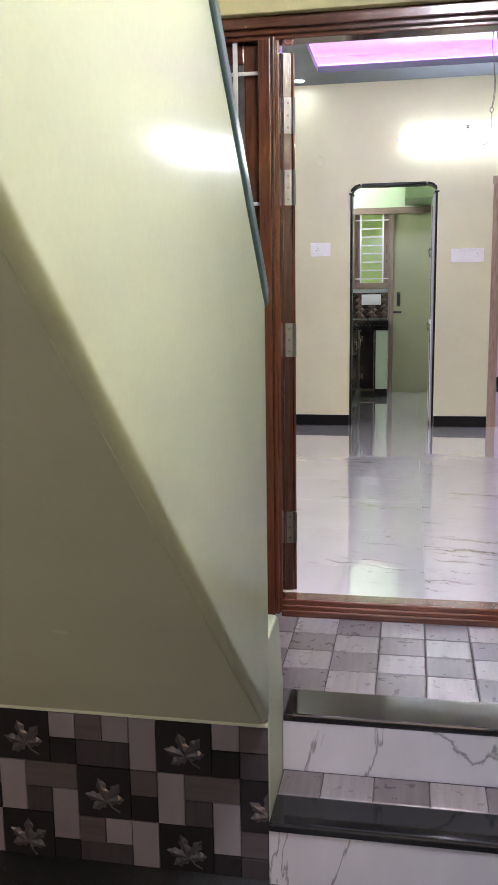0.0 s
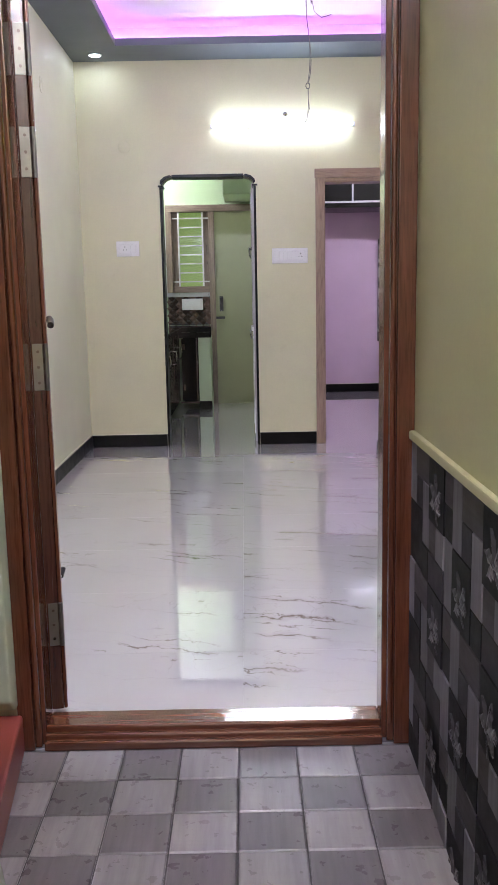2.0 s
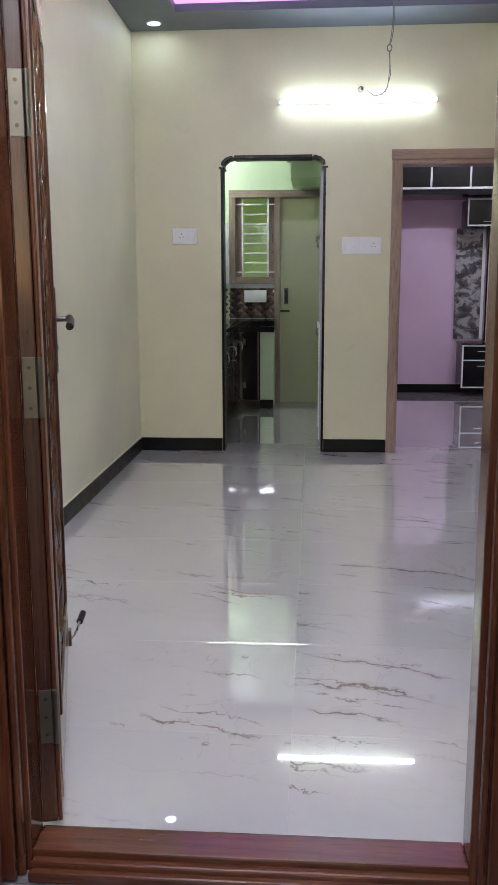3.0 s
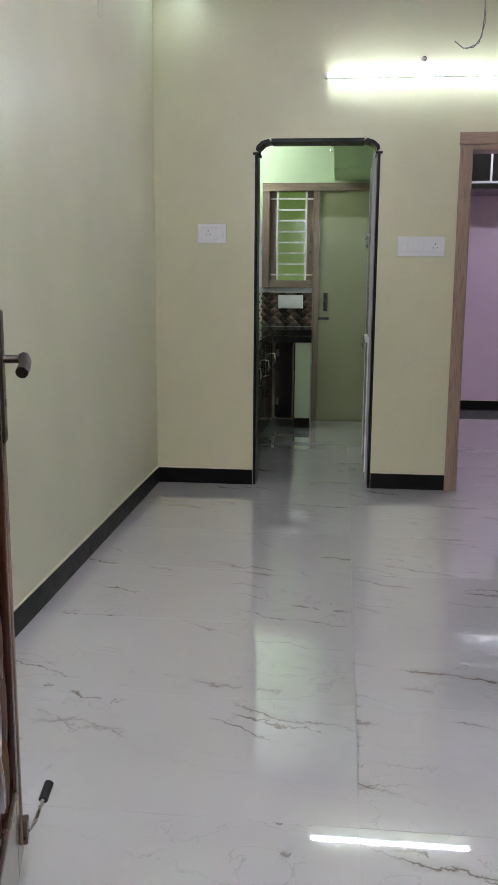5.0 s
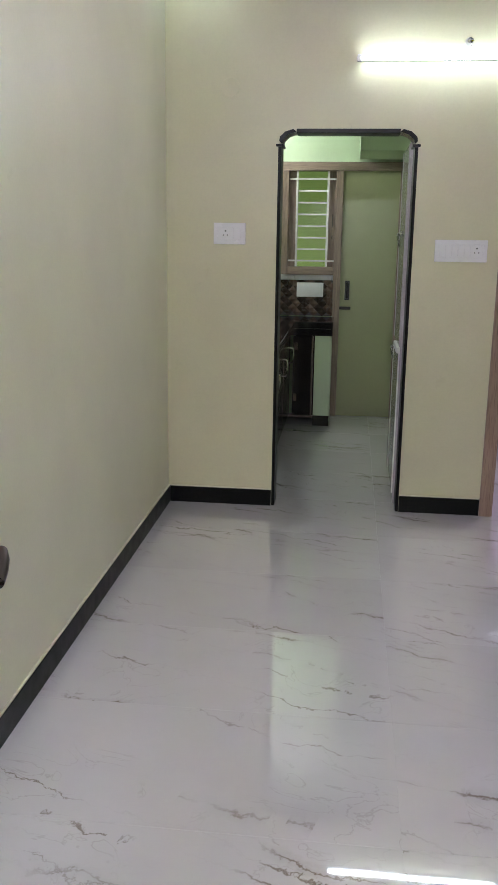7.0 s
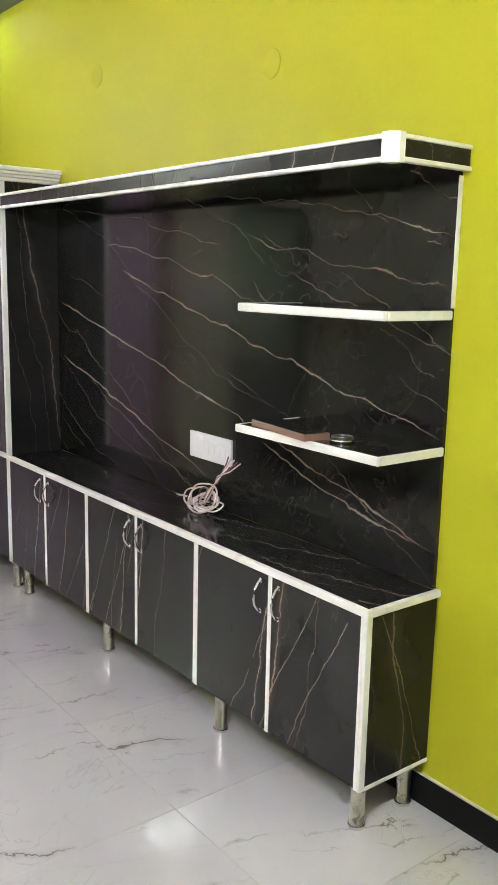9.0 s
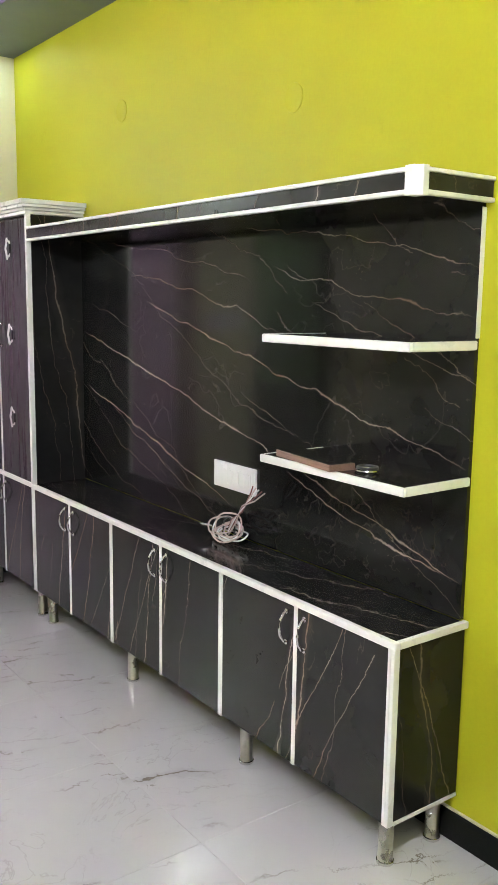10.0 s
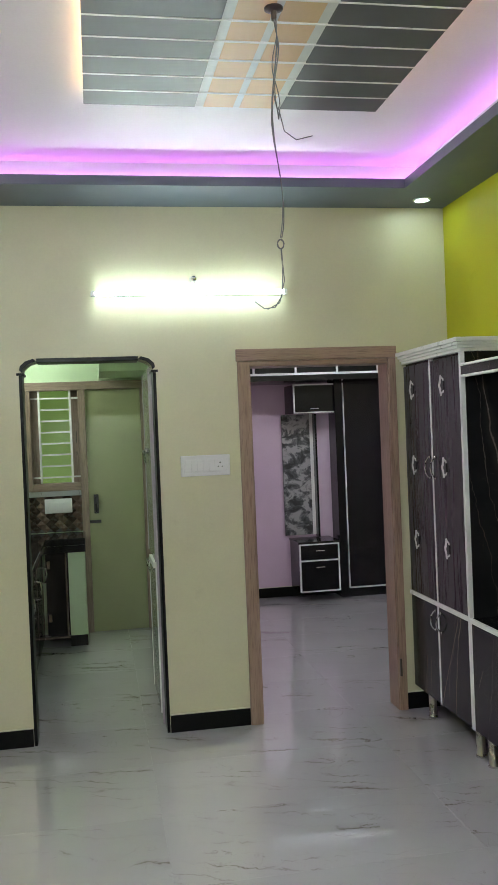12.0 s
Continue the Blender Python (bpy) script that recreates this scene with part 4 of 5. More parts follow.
# kitchen arch lining and its corner brackets
arch = thing("arch_trim", (0.97, YB, 0.0), "dark granite lining round the kitchen arch with chamfered corners", "arch trim", kind="structure")
for x0, x1 in ((0.605, 0.622), (1.318, 1.335)):
    part("jamb_strip", box(x0, x1, YB - 0.004, YB + 0.144, 0.0, 1.985, 0.002), M_SKIRT, arch)
part("head_strip", box(0.70, 1.24, YB - 0.008, YB + 0.144, 2.052, 2.0748, 0.002), M_SKIRT, arch)
for s, x in ((1, 0.605), (-1, 1.335)):
    cut = [(x + s * 0.020, 1.999), (x + s * 0.024, 2.022), (x + s * 0.052, 2.047), (x + s * 0.095, 2.060)]
    part("corner_fill", prism("y", [(x, 2.0755), (x, 1.9995)] + cut + [(x + s * 0.095, 2.0755)], YB + 0.0005, YB + 0.1395), M_CREAM, arch, "cream plaster corner")
    ring = [(px - s * 0.016, pz_ + 0.014) for px, pz_ in cut]
    part("corner_strip", prism("y", cut + ring[::-1], YB - 0.005, YB + 0.145), M_SKIRT, arch, "rough cut granite corner")
    part("corner_ledge", box(min(x - s * 0.012, x + s * 0.028), max(x - s * 0.012, x + s * 0.028), YB - 0.008, YB + 0.146, 1.9855, 1.999, 0.003), M_SKIRT, arch)

# bedroom door frame
fr = thing("door_frame_2", (2.25, YB, 0.0), "light brown wooden frame round the bedroom doorway", "door frame", kind="structure")
for x0, x1, xi in ((1.785, 1.8515, 1.8525), (2.6605, 2.706, 2.6595)):
    bm = box(x0, x1, YB - 0.022, YB - 0.0005, 0.0, 2.0295, 0.004)
    a, b = sorted((xi, xi + (0.006 if xi < 2 else -0.006)))
    box(a, b, YB - 0.012, YB + 0.142, 0.0, 2.0, 0.002, bm)
    part("jamb", bm, M_BEIGE, fr)
bm = box(1.779, 2.711, YB - 0.024, YB - 0.0005, 2.0305, 2.098, 0.004)
box(1.8525, 2.6595, YB - 0.012, YB + 0.15, 2.0005, 2.0295, 0.003, bm)
part("head", bm, M_BEIGEX, fr)
part("hinge", box(1.8587, 1.8615, YB + 0.03, YB + 0.06, 0.20, 0.30, 0.001), M_BRONZE, fr, "dark hinge")
part("hinge", box(1.8587, 1.8615, YB + 0.03, YB + 0.06, 1.05, 1.15, 0.001), M_BRONZE, fr, "dark hinge")
part("door_catch", box(2.662, 2.674, YB - 0.034, YB - 0.022, 0.20, 0.30, 0.002), M_BRONZE, fr, "dark catch")


# ---- entrance door leaf, swung open into the hall ----
def petal(bm, x, y, z, length, width, angle, rise):
    """A carved, fluted petal standing out of a panel towards -y, pointed at both ends."""
    ca, sa = math.cos(angle), math.sin(angle)
    prev = None
    for i in range(11):
        f = i / 10
        w = width / 2 * math.sin(math.pi * min(1, 0.04 + 0.92 * f)) ** 0.7
        row = []
        for k in range(9):
            g = -1 + k / 4
            u, v = (f - 0.5) * length, g * w + 0.12 * width * math.sin(3 * f)
            up = rise * (1 - g * g) ** 0.6 * math.sin(math.pi * f) ** 0.5 * (1 - 0.28 * (k % 2)) * (0.55 + 0.45 * f)
            row.append(bm.verts.new((x + u * ca - v * sa, y - up, z + u * sa + v * ca)))
        if prev:
            for k in range(8):
                bm.faces.new((prev[k], prev[k + 1], row[k + 1], row[k]))
        prev = row


site = PORCH_AT
LW, LH, LT = 0.895, 1.885, 0.036
leaf = thing("door_1", (0.792, PS + 0.004, 0.092), "open carved red-brown wooden entrance door with bronze lever handle", "door", local=True)
leaf.rotation_euler = (0, 0, radians(105.0))
# the leaf runs along its own x from the hinge; its carved outer face looks along -y
part("core", box(0, LW, 0.004, LT, -0.03, LH, 0.003), M_LEAFWOOD, leaf)
for x0, x1 in ((0.0, 0.10), (LW - 0.10, LW)):
    part("stile", box(x0, x1, -0.006, 0.0035, -0.03, LH, 0.004), M_TEAK, leaf)
    xm = x0 + 0.062 if x0 else x1 - 0.062
    part("bead", tube([(xm, -0.0055, 0.004), (xm, -0.0055, LH - 0.004)], 0.0035, 8), M_BEIGE, leaf, "thin pale bead", True)
for z0, z1 in ((-0.03, 0.16), (LH - 0.13, LH)):
    part("rail", box(0.101, LW - 0.101, -0.006, 0.0035, z0, z1, 0.004), M_TEAKX, leaf)
for z0, z1 in ((0.161, LH - 0.131),):
    fx0, fx1 = 0.101, LW - 0.101
    bm = bmesh.new()
    for a in ((fx0, fx0 + 0.022, z0, z1), (fx1 - 0.022, fx1, z0, z1), (fx0 + 0.0225, fx1 - 0.0225, z0, z0 + 0.022), (fx0 + 0.0225, fx1 - 0.0225, z1 - 0.022, z1)):
        box(a[0], a[1], -0.012, 0.0035, a[2], a[3], 0.006, bm)
    part("moulding", bm, M_LEAFWOOD, leaf)
    cz, h = (z0 + z1) / 2, (z1 - z0) / 2 - 0.05
    bm = bmesh.new()
    rnd = random.Random(int(z0 * 100))
    n = max(4, int(2 * h / 0.115))
    for k in range(n):
        f = z0 + 0.075 + (z1 - z0 - 0.15) * k / (n - 1)
        for side in (-1, 1):
            for row, (dx, turn, ln, wd) in enumerate(((0.272, 4, 0.21, 0.042), (0.20, 16, 0.20, 0.052), (0.10, -14, 0.19, 0.055))):
                petal(bm, LW / 2 + side * (dx + 0.012 * math.sin(1.7 * k + row)), 0.0036, f + 0.03 * (row % 2), ln * rnd.uniform(0.9, 1.12), wd * rnd.uniform(0.85, 1.1), radians(90 + side * (turn + rnd.uniform(-9, 9))), 0.013)
        petal(bm, LW / 2, 0.0036, f, 0.11, 0.05, radians(90), 0.018)
    part("carving", bm, M_CARVED, leaf, "glossy carved scrollwork", True)
hd = part("handle_plate", box(LW - 0.075, LW - 0.03, -0.014, -0.0062, 0.856, 1.102, 0.004), M_BRONZE, leaf, "dark bronze lock plate")
part("lever", tube([(LW - 0.052, -0.014, 1.012), (LW - 0.052, -0.040, 1.012), (LW - 0.054, -0.048, 1.011), (LW - 0.062, -0.053, 1.009)], 0.008, 12), M_BRONZE, hd, "lever neck", True)
part("lever_grip", tube([(LW - 0.050, -0.050, 1.014), (LW - 0.066, -0.054, 1.008), (LW - 0.084, -0.054, 1.0), (LW - 0.100, -0.052, 0.994), (LW - 0.106, -0.051, 0.992)], 0.0115, 14), M_BRONZE, hd, "curved lever grip", True)
part("key_hole", lathe([(0.008, -0.0165), (0.008, -0.0142)], (LW - 0.052, 0, 0.93), "y", 14), M_CHROME, hd)
hd2 = part("inner_handle_plate", box(LW - 0.075, LW - 0.03, LT + 0.0002, LT + 0.008, 0.856, 1.102, 0.003), M_BRONZE, leaf, "dark bronze lock plate")
part("lever", tube([(LW - 0.052, LT + 0.008, 1.012), (LW - 0.052, LT + 0.05, 1.012), (LW - 0.085, LT + 0.058, 1.008), (LW - 0.14, LT + 0.056, 1.0)], 0.0095, 12), M_BRONZE, hd2, "curved lever", True)
stop = part("door_holder", box(LW - 0.035, LW - 0.002, -0.018, -0.0062, 0.0, 0.05, 0.003), M_BRONZE, leaf, "dark door holder")
part("arm", tube([(LW - 0.015, -0.018, 0.02), (LW + 0.01, -0.03, 0.026), (LW + 0.06, -0.044, 0.045)], 0.0045, 8), M_STEEL, stop, "", True)
part("rubber_tip", tube([(LW + 0.055, -0.043, 0.043), (LW + 0.095, -0.054, 0.058)], 0.0105, 12), M_BLACK, stop, "black rubber tip", True)
for z in (0.155, 0.85, 1.38, 1.62):
    hb = part("hinge", box(-0.0025, 0.0, 0.006, LT - 0.004, z, z + 0.12, 0.0008), M_BRASS, leaf, "steel hinge with screws")
    bm = bmesh.new()
    for dz in (0.02, 0.06, 0.10):
        lathe([(0.004, -0.0038), (0.004, -0.0026)], (0, LT / 2 + 0.001, z + dz), "x", 10, bm)
    part("screw", bm, M_BRONZE, hb)
    part("knuckle", lathe([(0.006, z), (0.006, z + 0.12)], (-0.004, -0.001, 0), "z", 12), M_BRASS, hb, "", True)


# ---- television unit along the lime wall ----
site = HALL_AT
TX, Y0, Y1 = 2.743, 1.025, 3.455      # front face, near and far ends
def bow_handle(parent, x, y, z, h=0.10):
    pts = [(x, y, z - h / 2), (x - 0.012, y, z - h / 2 + 0.004), (x - 0.026, y, z - h / 4), (x - 0.030, y, z), (x - 0.026, y, z + h / 4), (x - 0.012, y, z + h / 2 - 0.004), (x, y, z + h / 2)]
    hnd = part("handle", tube(pts, 0.0048, 10), M_CHROME, parent, "chrome bow handle", True)
    for s in (-1, 1):
        part("foot", lathe([(0.0085, 0.0), (0.0085, -0.004), (0.005, -0.007)], (x, y, z + s * h / 2), "x", 12), M_CHROME, hnd, "", True)


def steel_leg(parent, x, y, h):
    lg = part("leg", lathe([(0.024, 0.012), (0.022, 0.016), (0.022, h)], (x, y, 0), "z", 20), M_STEEL, parent, "round steel leg", True)
    part("foot", lathe([(0.022, 0.0), (0.026, 0.003), (0.026, 0.011), (0.0235, 0.013)], (x, y, 0), "z", 20), M_CHROME, lg, "", True)


def base_unit(y0, y1, label):
    """A floor cabinet with two doors, white edge strips and steel legs."""
    z0, z1 = 0.148, 0.672
    ob = thing("base_cabinet", (2.89, (y0 + y1) / 2, 0.0), label, "cabinet", "base cabinets of the television unit")
    part("body", box(TX + 0.02, W - 0.006, y0 + 0.001, y1 - 0.001, z0, z1, 0.001), M_END, ob)
    m = (y0 + y1) / 2
    for a, b, s in ((y0 + 0.012, m - 0.0085, 1), (m + 0.0085, y1 - 0.012, -1)):
        d = part("door", box(TX, TX + 0.0195, a, b, z0 + 0.003, z1 - 0.002, 0.0015), M_DOORS, ob, "black marbled laminate door")
        bow_handle(d, TX, (b - 0.035) if s > 0 else (a + 0.035), 0.592)
    for a, b in ((y0 + 0.001, y0 + 0.0115), (m - 0.008, m + 0.008), (y1 - 0.0115, y1 - 0.001)):
        part("edge_strip", box(TX - 0.002, TX + 0.0195, a, b, z0, z1, 0.001), M_WHITETRIM, ob, "white edge strip")
    for lx in (TX + 0.045, W - 0.05):
        for ly in ((y0 + 0.035, y1 - 0.10) if y0 < 1.1 else (y1 - 0.10,)):
            steel_leg(ob, lx, ly, z0)
    return ob


third = (Y1 - Y0) / 3
for k in range(3):
    base_unit(Y0 + k * third, Y0 + (k + 1) * third, "black marbled laminate base cabinet with white edge strips on steel legs")
near_cab = bpy.data.objects["base_cabinet"]
part("end_panel", box(TX + 0.02, W - 0.006, Y0 - 0.012, Y0 - 0.0005, 0.160, 0.672, 0.001), M_END, near_cab)
part("edge_strip", box(TX - 0.002, TX + 0.0195, Y0 - 0.013, Y0 - 0.0005, 0.148, 0.672, 0.001), M_WHITETRIM, near_cab, "white edge strip")
part("edge_strip", box(TX + 0.02, W - 0.006, Y0 - 0.014, Y0 - 0.0005, 0.148, 0.1595, 0.001), M_WHITETRIM, near_cab, "white edge strip")
ct = thing("counter_top", (2.89, 2.2, 0.673), "long black marbled counter top edged in white", "counter top")
part("slab", box(TX + 0.008, W - 0.016, Y0 - 0.006, Y1, 0.673, 0.692), M_TOP, ct)
part("front_edge", box(TX - 0.012, TX + 0.0075, Y0 - 0.024, Y1, 0.673, 0.695, 0.004), M_WHITETRIM, ct, "white edge strip")
part("end_edge", box(TX + 0.008, W - 0.004, Y0 - 0.024, Y0 - 0.0065, 0.673, 0.695, 0.004), M_WHITETRIM, ct, "white edge strip")

bp_ = thing("back_panel", (3.02, 2.2, 0.693), "tall black marbled laminate wall panel with pale veins", "wall panel")
for a, b in ((Y0, 2.615), (2.617, Y1)):
    part("sheet", box(W - 0.015, W - 0.0005, a, b, 0.6935, 1.908), M_PANEL, bp_)
part("end_edge", box(W - 0.017, W - 0.0005, Y0 - 0.0035, Y0 - 0.0005, 1.50, 1.85, 0.001), M_WHITETRIM, bp_, "white edge strip")
can = thing("canopy", (2.89, 2.2, 1.85), "black marbled canopy shelf edged in white over the panel", "canopy")
part("box", box(TX + 0.010, W - 0.016, Y0 - 0.01, Y1 + 0.0, 1.874, 1.913), M_PANEL, can)
part("front_face", box(TX - 0.004, TX + 0.0095, Y0 + 0.012, Y1, 1.872, 1.914), M_DOORS, can)
part("end_face", box(TX + 0.028, W - 0.004, Y0 - 0.024, Y0 - 0.0105, 1.872, 1.914), M_END, can)
for z0, z1 in ((1.859, 1.8715), (1.9145, 1.926)):
    part("front_edge", box(TX - 0.010, TX + 0.012, Y0 + 0.012, Y1, z0, z1, 0.003), M_WHITETRIM, can, "white edge strip")
    part("end_edge", box(TX + 0.028, W - 0.002, Y0 - 0.030, Y0 - 0.008, z0, z1, 0.003), M_WHITETRIM, can, "white edge strip")
part("corner_block", prism("z", [(TX - 0.012, Y0 + 0.0115), (TX - 0.012, Y0 - 0.012), (TX + 0.008, Y0 - 0.032), (TX + 0.0275, Y0 - 0.032), (TX + 0.0275, Y0 + 0.0115)], 1.856, 1.929), M_WHITETRIM, can, "white corner block")


def shelf(z, label):
    ob = thing("wall_shelf", (2.89, 1.3, z), label, "shelf", "wall shelves")
    y0, y1, x0 = Y0 - 0.01, 1.64, 2.753
    part("board", box(x0 + 0.012, W - 0.0155, y0 + 0.012, y1 - 0.012, z - 0.024, z), M_TOP, ob)
    part("front_edge", box(x0, x0 + 0.0115, y0, y1, z - 0.025, z + 0.001, 0.005), M_WHITETRIM, ob, "white rounded edge")
    for a, b in ((y0, y0 + 0.0115), (y1 - 0.0115, y1)):
        part("side_edge", box(x0 + 0.012, W - 0.0155, a, b, z - 0.025, z + 0.001, 0.005), M_WHITETRIM, ob, "white rounded edge")


shelf(1.493, "black marbled wall shelf edged in white")
shelf(1.113, "lower black marbled wall shelf edged in white")
M_SAMPLE = wood("brown_sample_board", (0.15, 0.08, 0.06), (0.24, 0.14, 0.11), 0.5, "y", 0.0)
sm = thing("laminate_sample", (2.80, 1.43, 1.1135), "brown laminate offcut lying on the lower shelf", "board")
ORIGIN[sm.name] = Vector()
LOCAL.add(sm.name)
sm.rotation_euler = (0, 0, radians(-8))
part("board", box(-0.045, 0.045, -0.15, 0.15, 0.0, 0.020, 0.002), M_SAMPLE, sm)
part("top_sheet", box(-0.043, 0.043, -0.147, 0.147, 0.0202, 0.0225, 0.0008), M_TOP, sm, "black marbled top sheet")
tr = thing("metal_ring", (2.835, 1.235, 1.1135), "chrome cable ring lying on the lower shelf", "ring")
part("ring", tube([(2.835 + 0.033 * math.cos(a), 1.235 + 0.033 * math.sin(a), 1.1185) for a in [k * 6.2832 / 28 for k in range(28)]], 0.005, 8, closed=True), M_CHROME, tr, "", True)
part("ring", tube([(2.835 + 0.027 * math.cos(a), 1.235 + 0.030 * math.sin(a), 1.1265) for a in [k * 6.2832 / 28 for k in range(28)]], 0.004, 8, closed=True), M_BLACK, tr, "black inner ring", True)

tb = thing("socket_board", (3.01, 2.13, 0.872), "white socket board on the black marbled panel", "switch board")
part("plate", box(W - 0.027, W - 0.0155, 2.0, 2.272, 0.872, 0.975, 0.004), M_SWITCH, tb)
part("bezel", box(W - 0.0305, W - 0.0275, 2.02, 2.175, 0.892, 0.955, 0.0015), M_SWITCH, tb)
for k in range(4):
    part("rocker", box(W - 0.034, W - 0.031, 2.026 + 0.036 * k, 2.059 + 0.036 * k, 0.898, 0.949, 0.001), M_SWITCH, tb)

coil = thing("cable_coil", (2.93, 2.07, 0.6925), "coil of pink and white cable on the counter top", "cable")
rnd = random.Random(5)
for k in range(9):
    cx, cy, tilt, r = 2.935 + rnd.uniform(-0.02, 0.02), 2.07 + rnd.uniform(-0.035, 0.035), rnd.uniform(0.2, 1.0), rnd.uniform(0.048, 0.078)
    pts = []
    for i in range(32):
        a = i * 6.2832 / 32
        u, v = r * math.cos(a), r * 0.7 * math.sin(a)
        pts.append((cx + v * math.cos(tilt) * 0.8, cy + u * 1.05, 0.6985 + 0.003 * k + abs(math.sin(tilt)) * (v + r * 0.7) + 0.004 * (1 + math.sin(3 * a + k))))
    part("loop", tube(pts, 0.0032, 7, closed=True), M_WIREPINK if k % 3 else M_SWITCH, coil, "", True)
part("tie", tube([(2.945, 2.075 + 0.038 * math.cos(a), 0.742 + 0.046 * math.sin(a)) for a in [k * 6.2832 / 20 for k in range(20)]], 0.0035, 6, closed=True), M_BLACK, coil, "black tie", True)
for k in range(5):
    o = 0.006 * k - 0.012
    part("tail", tube([(2.94, 2.07, 0.735 + o), (2.925, 2.02 + o, 0.785 + 0.5 * o), (2.925, 1.965, 0.845 - o), (2.93 + o, 1.91 + 2 * o, 0.90 + o), (2.935, 1.88 + 3 * o, 0.93 + 0.5 * o)], 0.0027, 7), (M_WIREPINK, M_WIRERED, M_SWITCH)[k % 3], coil, "", True)
for dy in (0.10, 0.115):
    part("plug_pin", tube([(2.93, 2.07 + dy, 0.735), (2.90, 2.09 + dy, 0.742)], 0.005, 8), M_CHROME, coil, "", True)

# tall display cabinet at the end of the unit
TY0, TY1 = 3.457, 4.255
tc = thing("tall_cabinet", (2.89, 3.86, 0.0), "tall plum-black cabinet with white cornice and scalloped cut-outs", "cabinet")
part("body", box(TX + 0.02, W - 0.006, TY0 + 0.0005, TY1, 0.148, 1.985), M_END, tc)
mid = (TY0 + TY1) / 2
def scallop(d, y, z):
    pts = []
    for i in range(40):
        a = i * 6.2832 / 40
        r = 0.036 + 0.006 * math.cos(5 * a)
        pts.append((y + r * 0.78 * math.cos(a), z + r * 1.35 * math.sin(a)))
    rim = part("cut_out_rim", prism("x", pts, TX - 0.006, TX - 0.0002, 0.0015), M_WHITETRIM, d, "white scalloped rim")
    pts2 = [(y - 0.021 + (p - y) * 0.62, z + (q - z) * 0.60) for p, q in pts]
    part("dark_opening", prism("x", pts2, TX - 0.0085, TX - 0.0004), M_BLACK, rim, "dark opening")


for a, b, s in ((TY0 + 0.022, mid - 0.008, 1), (mid + 0.008, TY1 - 0.012, -1)):
    d = part("door", box(TX, TX + 0.0195, a, b, 0.697, 1.97, 0.0015), M_TALL, tc, "plum-black laminate door")
    bow_handle(d, TX, (b - 0.03) if s > 0 else (a + 0.03), 1.41, 0.11)
    for z in (1.835, 1.415, 0.998):
        scallop(d, 3.70 if s > 0 else 4.12, z)
    d = part("lower_door", box(TX, TX + 0.0195, a, b, 0.151, 0.672, 0.0015), M_DOORS, tc, "black marbled laminate door")
    bow_handle(d, TX, (b - 0.03) if s > 0 else (a + 0.03), 0.592)
part("edge_strip", box(TX - 0.003, TX + 0.0195, TY0 + 0.0005, TY0 + 0.0215, 0.148, 1.985, 0.001), M_WHITETRIM, tc, "white edge strip")
part("edge_strip", box(TX - 0.003, TX + 0.0195, mid - 0.0075, mid + 0.0075, 0.148, 0.672, 0.001), M_WHITETRIM, tc, "white edge strip")
part("edge_strip", box(TX - 0.003, TX + 0.0195, mid - 0.0075, mid + 0.0075, 0.697, 1.985, 0.001), M_WHITETRIM, tc, "white edge strip")
part("edge_strip", box(TX - 0.006, TX + 0.0195, TY0 + 0.022, TY1, 0.673, 0.6965, 0.002), M_WHITETRIM, tc, "white edge strip")
for k, (o, z0, z1) in enumerate(((0.008, 1.986, 2.002), (0.018, 2.0025, 2.016), (0.030, 2.0165, 2.030), (0.042, 2.0305, 2.052))):
    part("cornice", box(TX - o, W - 0.003, TY0 - o, TY1, z0, z1, 0.003), M_WHITETRIM, tc, "white stepped cornice")
for ly in (TY0 + 0.03, TY1 - 0.16):
    for lx in (TX + 0.045, W - 0.05):
        steel_leg(tc, lx, ly, 0.148)


# ---- kitchen ----
kf = thing("window_2", (0.9, KY, 0.0), "beige wooden frame holding kitchen window and back door", "window frame", kind="structure")
YK = KY - 0.03
for x0, x1, z0 in ((0.41, 0.475, 1.205), (0.865, 0.925, 0.0), (1.385, 1.43, 0.0)):
    part("upright", box(x0, x1, YK, KY + 0.10, z0, 2.045, 0.004), M_KFRAME, kf)
part("head", box(0.41, 1.43, YK - 0.002, KY + 0.10, 2.0455, 2.115, 0.004), M_KFRAMEX, kf)
part("sill_rail", box(0.4755, 0.8645, YK, KY + 0.10, 1.205, 1.27, 0.004), M_KFRAMEX, kf)
part("pane", box(0.4755, 0.8645, KY + 0.06, KY + 0.066, 1.2705, 2.045), glass("window_glass", (0.9, 0.95, 0.9), 0.15), kf, "obscured glass").visible_shadow = False
solo("wall_under_window", box(0.0, 0.8645, KY + 0.02, KY + 0.14, 0.0, 1.2045), M_KGREEN, "plastered wall under the kitchen window", "wall", kind="structure")
kg = thing("window_grille", (0.67, KY, 1.27), "white metal grille in the kitchen window", "window grille")
for x in (0.545, 0.80):
    part("upright", box(x - 0.009, x + 0.009, YK + 0.02, YK + 0.028, 1.271, 2.044, 0.002), M_GRILLE, kg)
for i in range(8):
    z = 1.32 + i * 0.0943
    e = 0.068 if i in (0, 7) else 0.0
    part("rail", box(0.545 - e, 0.80 + e, YK + 0.0285, YK + 0.035, z - 0.007, z + 0.007, 0.0015), M_GRILLE, kg)
sh = thing("window_shutter", (0.52, KY, 1.27), "beige wooden casement stiles beside the grille", "shutter")
part("stile", box(0.476, 0.545, YK + 0.05, KY + 0.05, 1.271, 2.044, 0.003), M_KFRAME, sh)
part("stile", box(0.80, 0.864, YK + 0.05, KY + 0.05, 1.271, 2.044, 0.003), M_KFRAME, sh)
